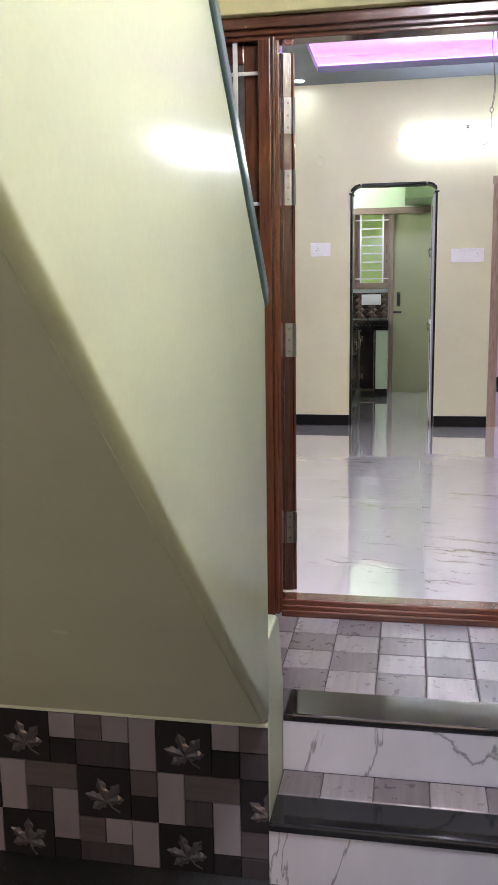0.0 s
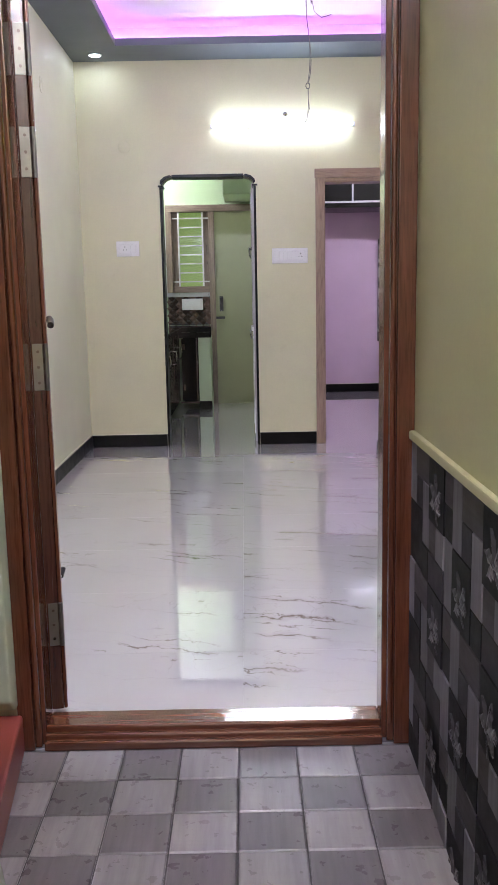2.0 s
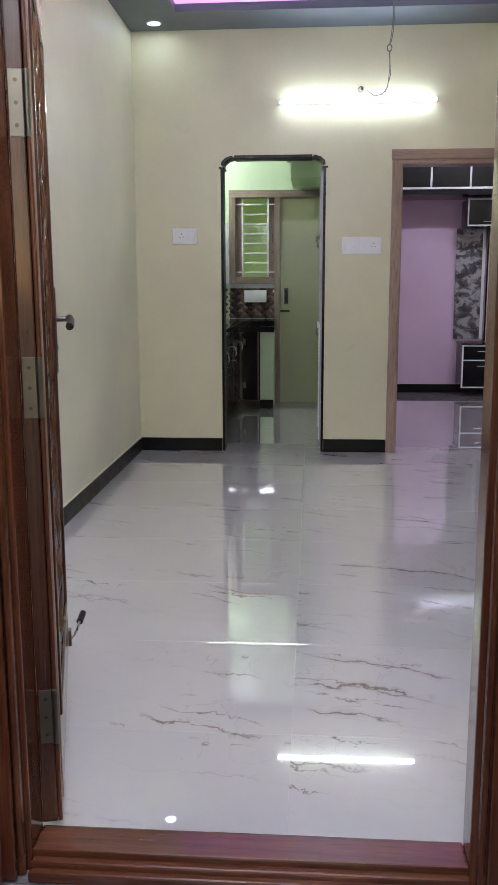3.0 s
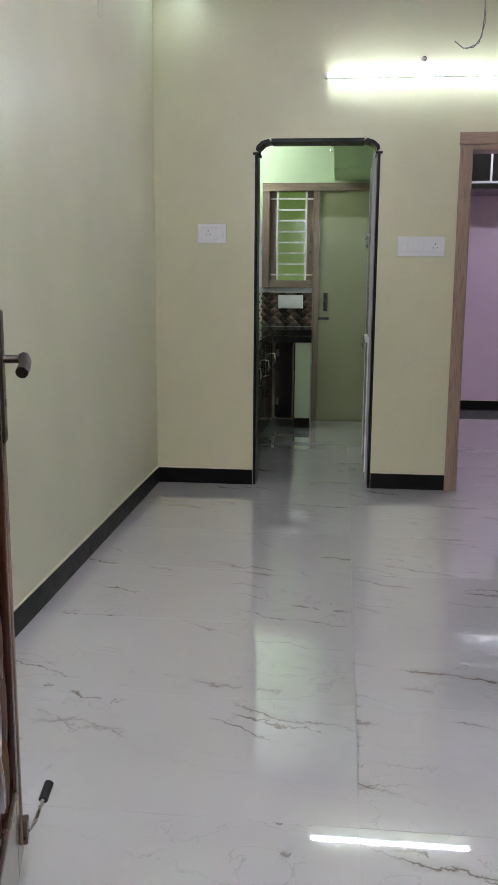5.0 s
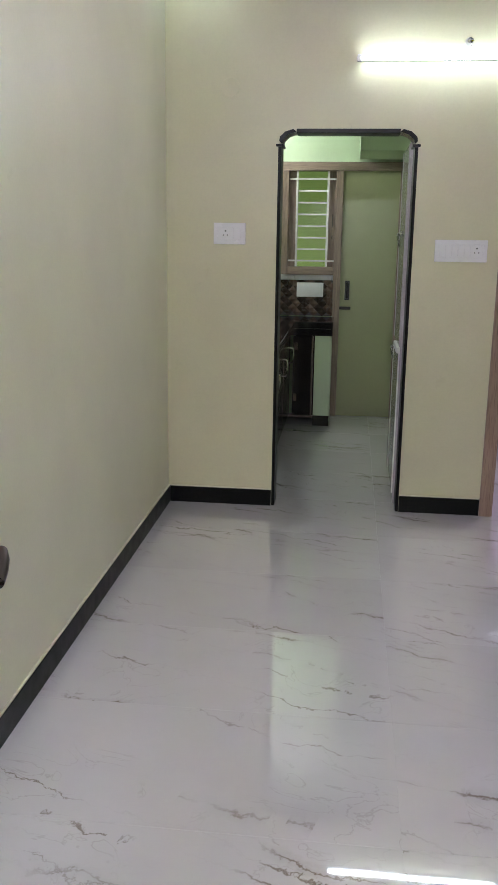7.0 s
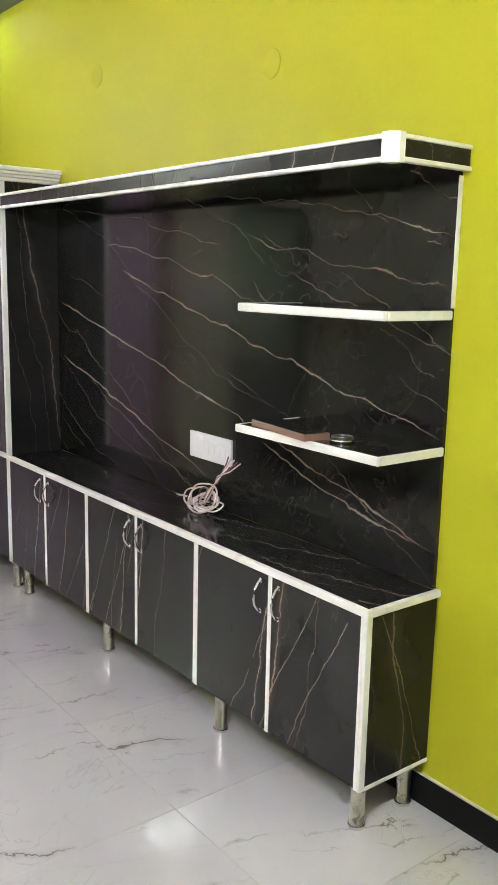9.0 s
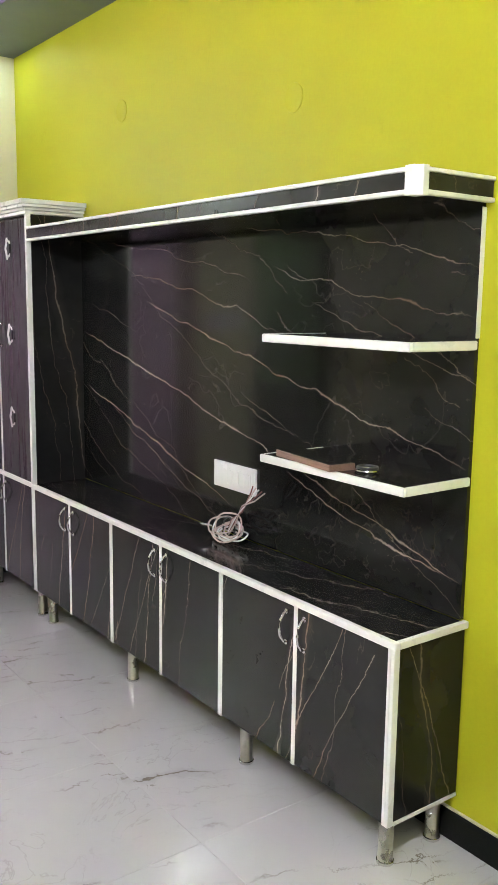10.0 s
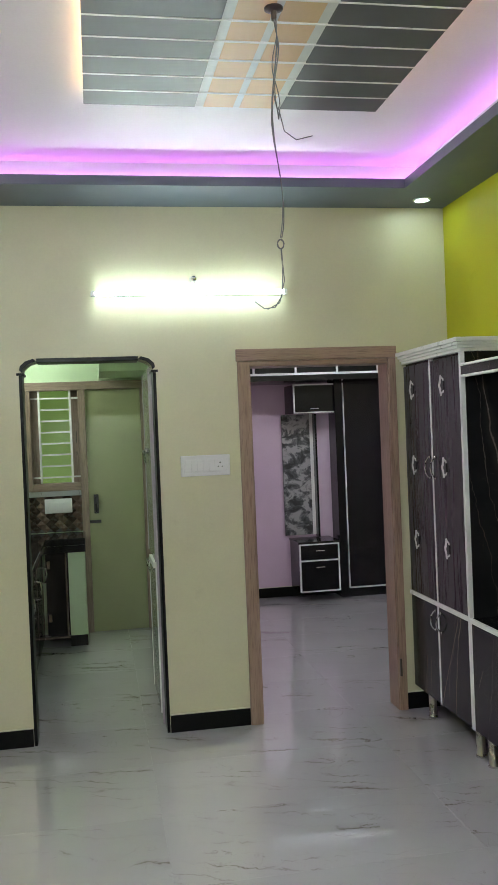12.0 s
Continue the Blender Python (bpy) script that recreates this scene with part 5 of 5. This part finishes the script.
part("stay", box(0.838, 0.846, YK + 0.035, YK + 0.05, 1.60, 1.70, 0.002), M_BRONZE, sh, "dark window stay")
part("stay", box(0.838, 0.846, YK + 0.035, YK + 0.05, 1.50, 1.53, 0.002), M_BRONZE, sh, "dark window stay")
kd = thing("door_2", (1.16, KY, 0.0), "closed olive green painted kitchen back door", "door", kind="structure")
part("leaf", box(0.926, 1.384, YK + 0.02, KY + 0.05, 0.002, 2.045, 0.001), M_KDOOR, kd)
h_ = part("handle", tube([(0.985, YK + 0.02, 1.145), (0.985, YK - 0.02, 1.14), (0.985, YK - 0.028, 1.08), (0.985, YK - 0.02, 1.02), (0.985, YK + 0.02, 1.015)], 0.009, 10), M_BLACK, kd, "black pull handle", True)
part("handle_plate", box(0.965, 1.005, YK + 0.014, YK + 0.0195, 1.0, 1.16, 0.002), M_BLACK, kd, "black handle plate")
part("bolt", box(0.925, 1.02, YK + 0.004, YK + 0.0195, 0.92, 0.945, 0.003), M_BLACK, kd, "black slide bolt")
solo("outside_wall", box(-2, 4, 8.3, 8.4, 0.0, 6.0), M_OUTWALL, "lime green wall outside the kitchen window, with a faint glow of its own", "wall", kind="backdrop")

loft = thing("loft_shelf", (1.28, 6.6, 2.13), "pale green plastered storage loft over the back door", "loft", kind="structure")
part("slab", box(1.045, KX - 0.001, 6.15, KY - 0.032, 2.135, 2.60, 0.004), M_KGREEN, loft)
hooks = thing("cup_hooks", (1.02, 6.2, 2.2), "chrome bead chain hanging at the loft edge", "hooks")
for k in range(7):
    part("bead", lathe([(0.002, -0.012), (0.011, -0.006), (0.011, 0.006), (0.002, 0.012)], (1.022 + 0.008 * (k % 2), 6.17, 2.28 + 0.036 * k), "z", 10), M_CHROME, hooks, "", True)
part("cord", tube([(1.026, 6.17, 2.27), (1.026, 6.17, 2.54)], 0.003, 6), M_CHROME, hooks)

# backsplash pieces: small pyramids in two browns
sill = solo("tile_border", box(0.012, 0.864, KY - 0.012, KY + 0.0195, 1.16, 1.2045, 0.003), M_RISER, "white marble border under the kitchen window", "trim", kind="structure")
solo("tile_border_side", box(0.30, 0.4095, KY - 0.012, KY - 0.0005, 1.205, 1.80, 0.003), M_RISER, "white marble border beside the kitchen window", "trim", kind="structure")
splash = thing("backsplash", (0.43, KY, 0.86), "brown diamond relief backsplash tiles over the counter", "backsplash", kind="structure")
part("bed", box(0.012, 0.864, KY + 0.008, KY + 0.0195, 0.86, 1.159), M_DARKGROUT, splash)
def pyramid(name, mat, size, rise):
    bm = bmesh.new()
    c = [bm.verts.new(p) for p in ((-size, 0, 0), (0, 0, -size), (size, 0, 0), (0, 0, size))]
    t = bm.verts.new((0, -rise, 0))
    for i in range(4):
        bm.faces.new((c[i], c[(i + 1) % 4], t))
    bm.faces.new(c[::-1])
    return mesh_of(name, bm, mat)


pa, pb = pyramid("diamond", M_SPLASH_A, 0.036, 0.016), pyramid("diamond_dark", M_SPLASH_B, 0.036, 0.008)
for i in range(23):
    for k in range(8):
        if (i + k) % 2 == 0:
            ob = new("diamond", pa if (i // 2 + k) % 2 else pb)
            ob.parent = splash
            ob.location = Vector((0.05 + i * 0.0365, KY + 0.0075, 0.89 + k * 0.0365)) - ORIGIN[splash.name]
ks = thing("switch_board", (0.67, KY, 1.02), "white socket board on the brown kitchen tiles", "switch board")
part("plate", box(0.56, 0.785, KY - 0.022, KY - 0.009, 1.02, 1.14, 0.004), M_SWITCH, ks)
part("bezel", box(0.59, 0.755, KY - 0.026, KY - 0.0225, 1.045, 1.115, 0.002), M_SWITCH, ks)
for k in range(4):
    part("rocker", box(0.60 + 0.038 * k, 0.634 + 0.038 * k, KY - 0.029, KY - 0.0265, 1.052, 1.108, 0.001), M_SWITCH, ks)

kc = thing("kitchen_counter", (0.4, 6.5, 0.76), "black granite kitchen counter top", "counter top")
part("back_slab", box(0.0125, 0.885, 6.46, KY - 0.0125, 0.80, 0.855, 0.006), M_GRANITE, kc)
part("side_slab", box(0.0125, 0.585, YB + 0.15, 6.4595, 0.80, 0.855, 0.006), M_GRANITE, kc)
part("front_drop", box(0.46, 0.885, 6.455, 6.4595, 0.745, 0.80, 0.001), M_GRANITE, kc)
solo("counter_end_wall", box(0.745, 0.875, 6.50, KY, 0.0, 0.744), M_KGREEN, "pale green plastered pier under the counter", "wall", kind="structure")
solo("counter_end_skirting", box(0.743, 0.877, 6.488, 6.4995, 0.0, 0.085, 0.002), M_SKIRT, "black granite skirting on the counter pier", "skirting", kind="structure")
kb = thing("kitchen_cabinet", (0.65, 6.6, 0.0), "black glossy kitchen cabinet with steel trim", "cabinet", "kitchen cabinets")
part("body", box(0.586, 0.744, 6.53, KY - 0.01, 0.06, 0.744), M_WARD, kb)
part("door", box(0.57, 0.72, 6.505, 6.5295, 0.09, 0.735, 0.002), M_WARD, kb)
part("edge_strip", box(0.7205, 0.732, 6.50, 6.5295, 0.07, 0.738, 0.001), M_BRONZE, kb, "dark edge strip")
part("foot_rail", box(0.55, 0.744, 6.50, 6.5295, 0.065, 0.078, 0.001), M_BRONZE, kb, "dark foot rail")
for z in (0.20, 0.62):
    part("catch", box(0.58, 0.605, 6.495, 6.5045, z, z + 0.06, 0.003), M_BRONZE, kb, "dark catch")
for k in range(3):
    y0 = YB + 0.16 + k * 0.66
    ob = thing("kitchen_cabinet", (0.3, y0 + 0.33, 0.0), "black glossy kitchen base cabinet with chrome handle", "cabinet", "kitchen cabinets")
    part("body", box(0.02, 0.53, y0, y0 + 0.655, 0.08, 0.80), M_WARD, ob)
    d = part("door", box(0.5305, 0.55, y0 + 0.006, y0 + 0.649, 0.10, 0.785, 0.002), M_WARD, ob)
    part("edge_strip", box(0.5305, 0.552, y0 + 0.649, y0 + 0.655, 0.10, 0.785, 0.001), M_BRONZE, ob, "dark edge strip")
    part("handle", tube([(0.55, y0 + 0.55, 0.66), (0.58, y0 + 0.55, 0.655), (0.585, y0 + 0.55, 0.60), (0.58, y0 + 0.55, 0.545), (0.55, y0 + 0.55, 0.54)], 0.008, 10), M_CHROME, d, "chrome bow handle", True)

# tall cabinet beside the arch, its narrow side towards the hall
M_KTALL = paint("grey_green_gloss_laminate", (0.36, 0.38, 0.31), 0.16)
M_LILAC = plain("lilac_grey_edge_laminate", (0.44, 0.39, 0.43), 0.35)
KX0, KY0, KY1 = 1.302, YB + 0.150, YB + 0.76
kl = thing("tall_cabinet", (1.4, KY0, 0.0), "tall glossy grey-green kitchen cabinet with white edge strips", "cabinet", "kitchen cabinets")
part("side_panel", box(KX0 + 0.004, KX - 0.001, KY0, KY0 + 0.016, 0.0, 2.03, 0.002), M_LILAC, kl, "lilac-grey side panel")
part("body", box(KX0 + 0.022, KX - 0.001, KY0 + 0.0165, KY1, 0.0, 2.03), M_KTALL, kl)
for z0, z1, hz, hy in ((0.92, 2.02, 1.51, 0.36), (0.06, 0.885, 0.845, 0.42)):
    d = part("door", box(KX0, KX0 + 0.0215, KY0 + 0.030, KY1 - 0.014, z0, z1, 0.002), M_KTALL, kl, "glossy grey-green door")
    y = KY0 + hy
    ring = [(KX0 - 0.020 - 0.006 * math.sin(a), y + 0.034 * math.cos(a), hz + 0.036 * math.sin(a)) for a in [k * 6.2832 / 22 for k in range(22)]]
    hd_ = part("ring_handle", tube(ring, 0.006, 8, closed=True), M_CHROME, d, "chrome ring handle", True)
    part("rose", lathe([(0.016, 0.0), (0.016, -0.006), (0.009, -0.020)], (KX0, y, hz + 0.036), "x", 14), M_CHROME, hd_, "", True)
    for a, b in ((KY0 + 0.0165, KY0 + 0.0295), (KY1 - 0.0135, KY1)):
        part("edge_strip", box(KX0 - 0.003, KX0 + 0.0215, a, b, z0, z1, 0.001), M_LILAC if z0 > 0.5 else M_WHITETRIM, kl, "pale edge strip")
part("ledge", box(KX0 - 0.016, KX0 + 0.0215, KY0 + 0.0165, KY0 + 0.36, 0.8855, 0.9195, 0.003), M_WHITETRIM, kl, "white ledge strip")

# ---- bedroom ----
bl = thing("bedroom_loft", (3.2, 7.4, 2.16), "black laminate overhead lofts with white edge strips", "loft cabinets")
part("body", box(KX + 0.14, 4.74, 7.22, BY - 0.001, 2.085, 2.88, 0.002), M_WARD, bl)
for z in (2.135, 2.44):
    part("edge_strip", box(KX + 0.14, 4.74, 7.205, 7.2195, z, z + 0.02, 0.001), M_WHITETRIM, bl, "white edge strip")
for x in (2.04, 2.43, 2.82, 3.21, 3.60, 3.99, 4.38):
    part("edge_strip", box(x - 0.009, x + 0.009, 7.206, 7.2195, 2.156, 2.439, 0.001), M_WHITETRIM, bl, "white edge strip")
wd = thing("wardrobe", (3.9, 7.7, 0.0), "black laminate wardrobe edged with white strips", "wardrobe")
part("body", box(3.285, 4.70, 7.60, BY - 0.013, 0.0, 2.0845, 0.002), M_WARD, wd)
for x0, x1 in ((3.37, 3.86), (3.88, 4.37)):
    d = part("door", box(x0, x1, 7.58, 7.5995, 0.10, 2.06, 0.002), M_WARD, wd)
    for a in ((x0 - 0.009, x0 - 0.0005, 0.09, 2.07), (x1 + 0.0005, x1 + 0.009, 0.09, 2.07)):
        part("edge_strip", box(a[0], a[1], 7.576, 7.5995, a[2], a[3], 0.001), M_WHITETRIM, wd, "white edge strip")
    part("bottom_strip", box(x0, x1, 7.576, 7.5995, 0.086, 0.0985, 0.001), M_WHITETRIM, wd, "white edge strip")
    part("handle", tube([(x1 - 0.05, 7.58, 1.10), (x1 - 0.05, 7.55, 1.09), (x1 - 0.05, 7.548, 1.03), (x1 - 0.05, 7.55, 0.97), (x1 - 0.05, 7.58, 0.96)], 0.006, 8), M_CHROME, d, "chrome handle", True)
dr = thing("dressing_unit", (3.04, 7.6, 0.0), "wall-hung black dressing unit with two drawers and tall mirror", "dressing table")
DX0, DX1, DY = 2.845, 3.235, 7.45
part("body", box(DX0, DX1, DY + 0.02, BY - 0.013, 0.10, 0.555, 0.002), M_WARD, dr)
part("top", box(DX0 - 0.008, DX1 + 0.008, DY - 0.006, BY - 0.013, 0.5555, 0.575, 0.003), M_TOP, dr)
for z0, z1 in ((0.112, 0.385), (0.41, 0.54)):
    d = part("drawer", box(DX0 + 0.014, DX1 - 0.014, DY, DY + 0.0195, z0, z1, 0.002), M_WARD, dr)
    part("handle", tube([(2.99, DY, z1 - 0.05), (3.0, DY - 0.025, z1 - 0.05), (3.08, DY - 0.025, z1 - 0.05), (3.09, DY, z1 - 0.05)], 0.005, 8), M_CHROME, d, "chrome handle", True)
for a in ((DX0, DX0 + 0.0135, 0.10, 0.555), (DX1 - 0.0135, DX1, 0.10, 0.555)):
    part("edge_strip", box(a[0], a[1], DY - 0.003, DY + 0.0195, a[2], a[3], 0.001), M_WHITETRIM, dr, "white edge strip")
for z in (0.0985, 0.388, 0.542):
    part("edge_strip", box(DX0 + 0.014, DX1 - 0.014, DY - 0.003, DY + 0.0195, z, z + 0.012, 0.001), M_WHITETRIM, dr, "white edge strip")
part("mirror", box(2.80, 3.08, BY - 0.03, BY - 0.013, 0.60, 1.785, 0.002), M_MIRROR, dr, "leaf-printed mirror")
part("mirror_edge", box(3.0805, 3.112, BY - 0.034, BY - 0.013, 0.60, 1.785, 0.002), M_WHITETRIM, dr, "white mirror edge")
part("mirror_side", box(3.1125, 3.13, BY - 0.12, BY - 0.013, 0.58, 1.785, 0.002), M_WARD, dr, "dark mirror side")
part("overhead_box", box(DX0, DX1, DY + 0.02, BY - 0.013, 1.79, 2.06, 0.002), M_WARD, dr)
part("overhead_door", box(DX0 + 0.012, DX1 - 0.012, DY, DY + 0.0195, 1.802, 2.05, 0.002), M_WARD, dr)
for z in (1.788, 2.051):
    part("edge_strip", box(DX0, DX1, DY - 0.003, DY + 0.0195, z, z + 0.0125, 0.001), M_WHITETRIM, dr, "white edge strip")
part("edge_strip", box(DX0, DX0 + 0.0115, DY - 0.003, DY + 0.0195, 1.801, 2.0505, 0.001), M_WHITETRIM, dr, "white edge strip")
part("handle", tube([(3.0, DY, 1.83), (3.0, DY - 0.025, 1.83), (3.08, DY - 0.025, 1.83), (3.08, DY, 1.83)], 0.005, 8), M_CHROME, dr, "chrome handle", True)

# ---- lamps of the other spaces ----
def batten(name, centre, length, along, material, label):
    x, y, z = centre
    ob = thing(name, centre, label, "tube light")
    h = length / 2
    e = (x - h, x + h, y - 0.02, y + 0.02) if along == "x" else (x - 0.02, x + 0.02, y - h, y + h)
    part("batten", box(*e, z + 0.02, z + 0.045, 0.003), M_SWITCH, ob)
    part("tube", lathe([(0.013, -h), (0.014, -h + 0.004), (0.014, h - 0.004), (0.013, h)], (x, y, z), along, 14), material, ob, "glowing tube", True)


batten("tube_light", (0.06, 6.45, 2.45), 0.6, "y", M_KITLAMP, "white kitchen tube light on the wall above the counter")
batten("tube_light", (3.2, 5.6, 2.85), 1.1, "x", M_BEDLAMP, "white bedroom tube light under the ceiling")
site = PORCH_AT
# unseen lamp added to light the porch; its kind and place are assumed
batten("tube_light", (1.45, -2.5, 2.70), 1.1, "y", M_PORCHLAMP, "unseen white tube light assumed under the porch ceiling")


# ---- small pieces: cladding, chequered tiles, floor tiles ----
def tile_mesh(name, sx, sy, sz, mat, chamfer=0.0025):
    """A tile lying in x, y with its top face chamfered; the top is at z = sz."""
    bm = bmesh.new()
    c = chamfer
    low = [bm.verts.new(p) for p in ((0, 0, 0), (sx, 0, 0), (sx, sy, 0), (0, sy, 0))]
    m = [bm.verts.new(p) for p in ((0, 0, sz - c), (sx, 0, sz - c), (sx, sy, sz - c), (0, sy, sz - c))]
    t = [bm.verts.new(p) for p in ((c, c, sz), (sx - c, c, sz), (sx - c, sy - c, sz), (c, sy - c, sz))]
    bm.faces.new(t)
    for a, b in ((low, m), (m, t)):
        for i in range(4):
            bm.faces.new((a[i], a[(i + 1) % 4], b[(i + 1) % 4], b[i]))
    bm.faces.new(low[::-1])
    return mesh_of(name, bm, mat)


CACHE = {}


def piece(name, sx, sy, sz, mat, m, parent, chamfer=0.0025):
    key = (round(sx, 4), round(sy, 4), round(sz, 4), mat.name)
    if key not in CACHE:
        CACHE[key] = tile_mesh(name, sx, sy, sz, mat, chamfer)
    ob = new(name, CACHE[key])
    ob.parent = parent
    ob.matrix_local = Matrix.Translation(site - ORIGIN.get(parent.name, Vector())) @ m
    return ob


def leaf_mesh():
    """A raised five-lobed leaf with veins, about a unit across, lying in x, y."""
    bm = bmesh.new()
    for k, (a, ln) in enumerate(((90, 0.46), (35, 0.42), (145, 0.42), (-12, 0.33), (192, 0.33))):
        a = radians(a)
        d, s = Vector((math.cos(a), math.sin(a), 0)), Vector((-math.sin(a), math.cos(a), 0))
        o = Vector((0, -0.14, 0))
        ribs = [(0.0, 0.03), (0.3, 0.11), (0.5, 0.07), (0.68, 0.10), (0.84, 0.05), (1.0, 0.0)]
        prev = None
        for f, w in ribs:
            p = o + d * ln * f
            row = [bm.verts.new(p + s * w + Vector((0, 0, 0.0))), bm.verts.new(p + Vector((0, 0, 0.05))), bm.verts.new(p - s * w)]
            if prev:
                for i in range(2):
                    bm.faces.new((prev[i], prev[i + 1], row[i + 1], row[i]))
            prev = row
    tube([(0, -0.14, 0.02), (-0.06, -0.30, 0.02), (-0.16, -0.42, 0.02)], 0.018, 5, bm)
    return mesh_of("leaf", bm, M_LEAF)


LEAF = leaf_mesh()
# the same leaf on a tile that the wall's end cuts through
bm = bmesh.new()
bm.from_mesh(LEAF)
bmesh.ops.bisect_plane(bm, geom=bm.verts[:] + bm.edges[:] + bm.faces[:], plane_co=(0.015, 0, 0), plane_no=(-1, 0, 0), clear_outer=True)
CUT_LEAF = mesh_of("cut_leaf", bm, M_LEAF)
# one repeat of the cladding, 6 x 4 units: column, row, width, height, tone
CLAD = [(0, 0, 2, 2, "leaf"), (2, -1, 1, 2, "light"), (3, 0, 1, 1, "mid"), (4, 0, 1, 1, "light"), (5, 0, 1, 2, "light"), (2, 1, 1, 1, "black"), (3, 1, 2, 1, "dim"),
        (0, 2, 1, 2, "light"), (1, 2, 2, 1, "mid"), (3, 2, 2, 2, "leaf"), (5, 2, 1, 1, "mid"), (1, 3, 1, 1, "dim"), (5, 3, 1, 1, "black")]


def clad(parent, frame_, columns, height, u, first=0.0, down=0):
    """Cladding pieces in a frame whose x runs along the wall, y down from its top edge and z out of the wall."""
    rnd = random.Random(8)
    for bx in range(-1, int(columns / 6) + 2):
        for by in range(-1, int(height / (4 * u)) + 3):
            for c, r, w, h, tone in CLAD:
                x0, x1 = (bx * 6 + c - first) * u, (bx * 6 + c + w - first) * u
                y0, y1 = (by * 4 + r - down) * u, (by * 4 + r + h - down) * u
                x0, x1, y0, y1 = max(x0, 0), min(x1, columns * u), max(y0, 0), min(y1, height)
                if x1 - x0 < 0.012 or y1 - y0 < 0.012:
                    continue
                mat = M_DAD["black" if tone == "leaf" else tone]
                ob = piece("cladding_tile", x1 - x0 - 0.002, y1 - y0 - 0.002, 0.008 + 0.001 * rnd.randint(0, 3), mat, frame_ @ pose(x0 + 0.001, y0 + 0.001, 0), parent, 0.0015)
                whole = x1 - x0 > 1.9 * u
                if tone == "leaf" and (whole or x1 - x0 > 0.9 * u and x0 > 2 * u) and y1 - y0 > 1.6 * u:
                    lf = new("leaf", LEAF if whole else CUT_LEAF)
                    lf.parent = ob
                    lf.matrix_local = Matrix.Translation((u, (y1 - y0) / 2, 0.0075 + 0.004)) @ Matrix.Rotation(radians(180 + (rnd.choice((0, 20, -20)) if whole else 0)), 4, "Z") @ Matrix.Diagonal((2.0 * u, 2.0 * u, 0.08, 1))


site = PORCH_AT
U = 0.0741
us = bpy.data.objects["wall_under_stair"]
clad(us, Matrix(((1, 0, 0, 0.866 - 16 * U), (0, 0, -1, -1.3051), (0, -1, 0, 0.085), (0, 0, 0, 1))), 16, 0.085 - GROUND, U)
pe = bpy.data.objects["wall_porch_east"]
clad(pe, Matrix(((0, 0, -1, 1.7229), (-1, 0, 0, PF - 0.003), (0, -1, 0, 0.816), (0, 0, 0, 1))), 24, 0.816 - GROUND, U, 0.11, 2)

land = bpy.data.objects["landing"]
xs = [0.669 + 0.1500 * i for i in range(7)] + [1.7215]
ys = [PF, -0.473, -0.616, -0.761, -0.911]
for i in range(7):
    for j in range(4):
        x0, x1, y1, y0 = xs[i], xs[i + 1], ys[j], ys[j + 1]
        piece("tile", x1 - x0 - 0.004, y1 - y0 - 0.004, 0.006, M_TILE_D if (i + j) % 2 == 0 else M_TILE_L, pose(x0 + 0.002, y0 + 0.002, -0.006), land)
low = bpy.data.objects["step"]
xs = [0.870, 0.984, 1.126, 1.276, 1.427, 1.579, 1.7215]
for i in range(6):
    piece("tile", xs[i + 1] - xs[i] - 0.004, 0.122, 0.007, M_TILE_D if i % 2 == 0 else M_TILE_L, pose(xs[i] + 0.002, -1.193, -0.176), low)

site = HALL_AT
# floor tiles 1.2 x 0.6, their long side across the hall
for i in range(-1, 4):
    for j in range(15):
        x0, x1, y0, y1 = 0.006 + 1.2 * i, 0.006 + 1.2 * (i + 1), -0.36 + 0.6 * j, -0.36 + 0.6 * (j + 1)
        x0, x1, y0, y1 = max(x0, -0.14), min(x1, 4.88), max(y0, YS - 0.0), min(y1, 7.99)
        if x1 - x0 > 0.02 and y1 - y0 > 0.02:
            piece("floor_tile", x1 - x0 - 0.0008, y1 - y0 - 0.0008, 0.006, M_FLOOR, pose(x0 + 0.0004, y0 + 0.0004, -0.006), FLOOR, 0.0003)
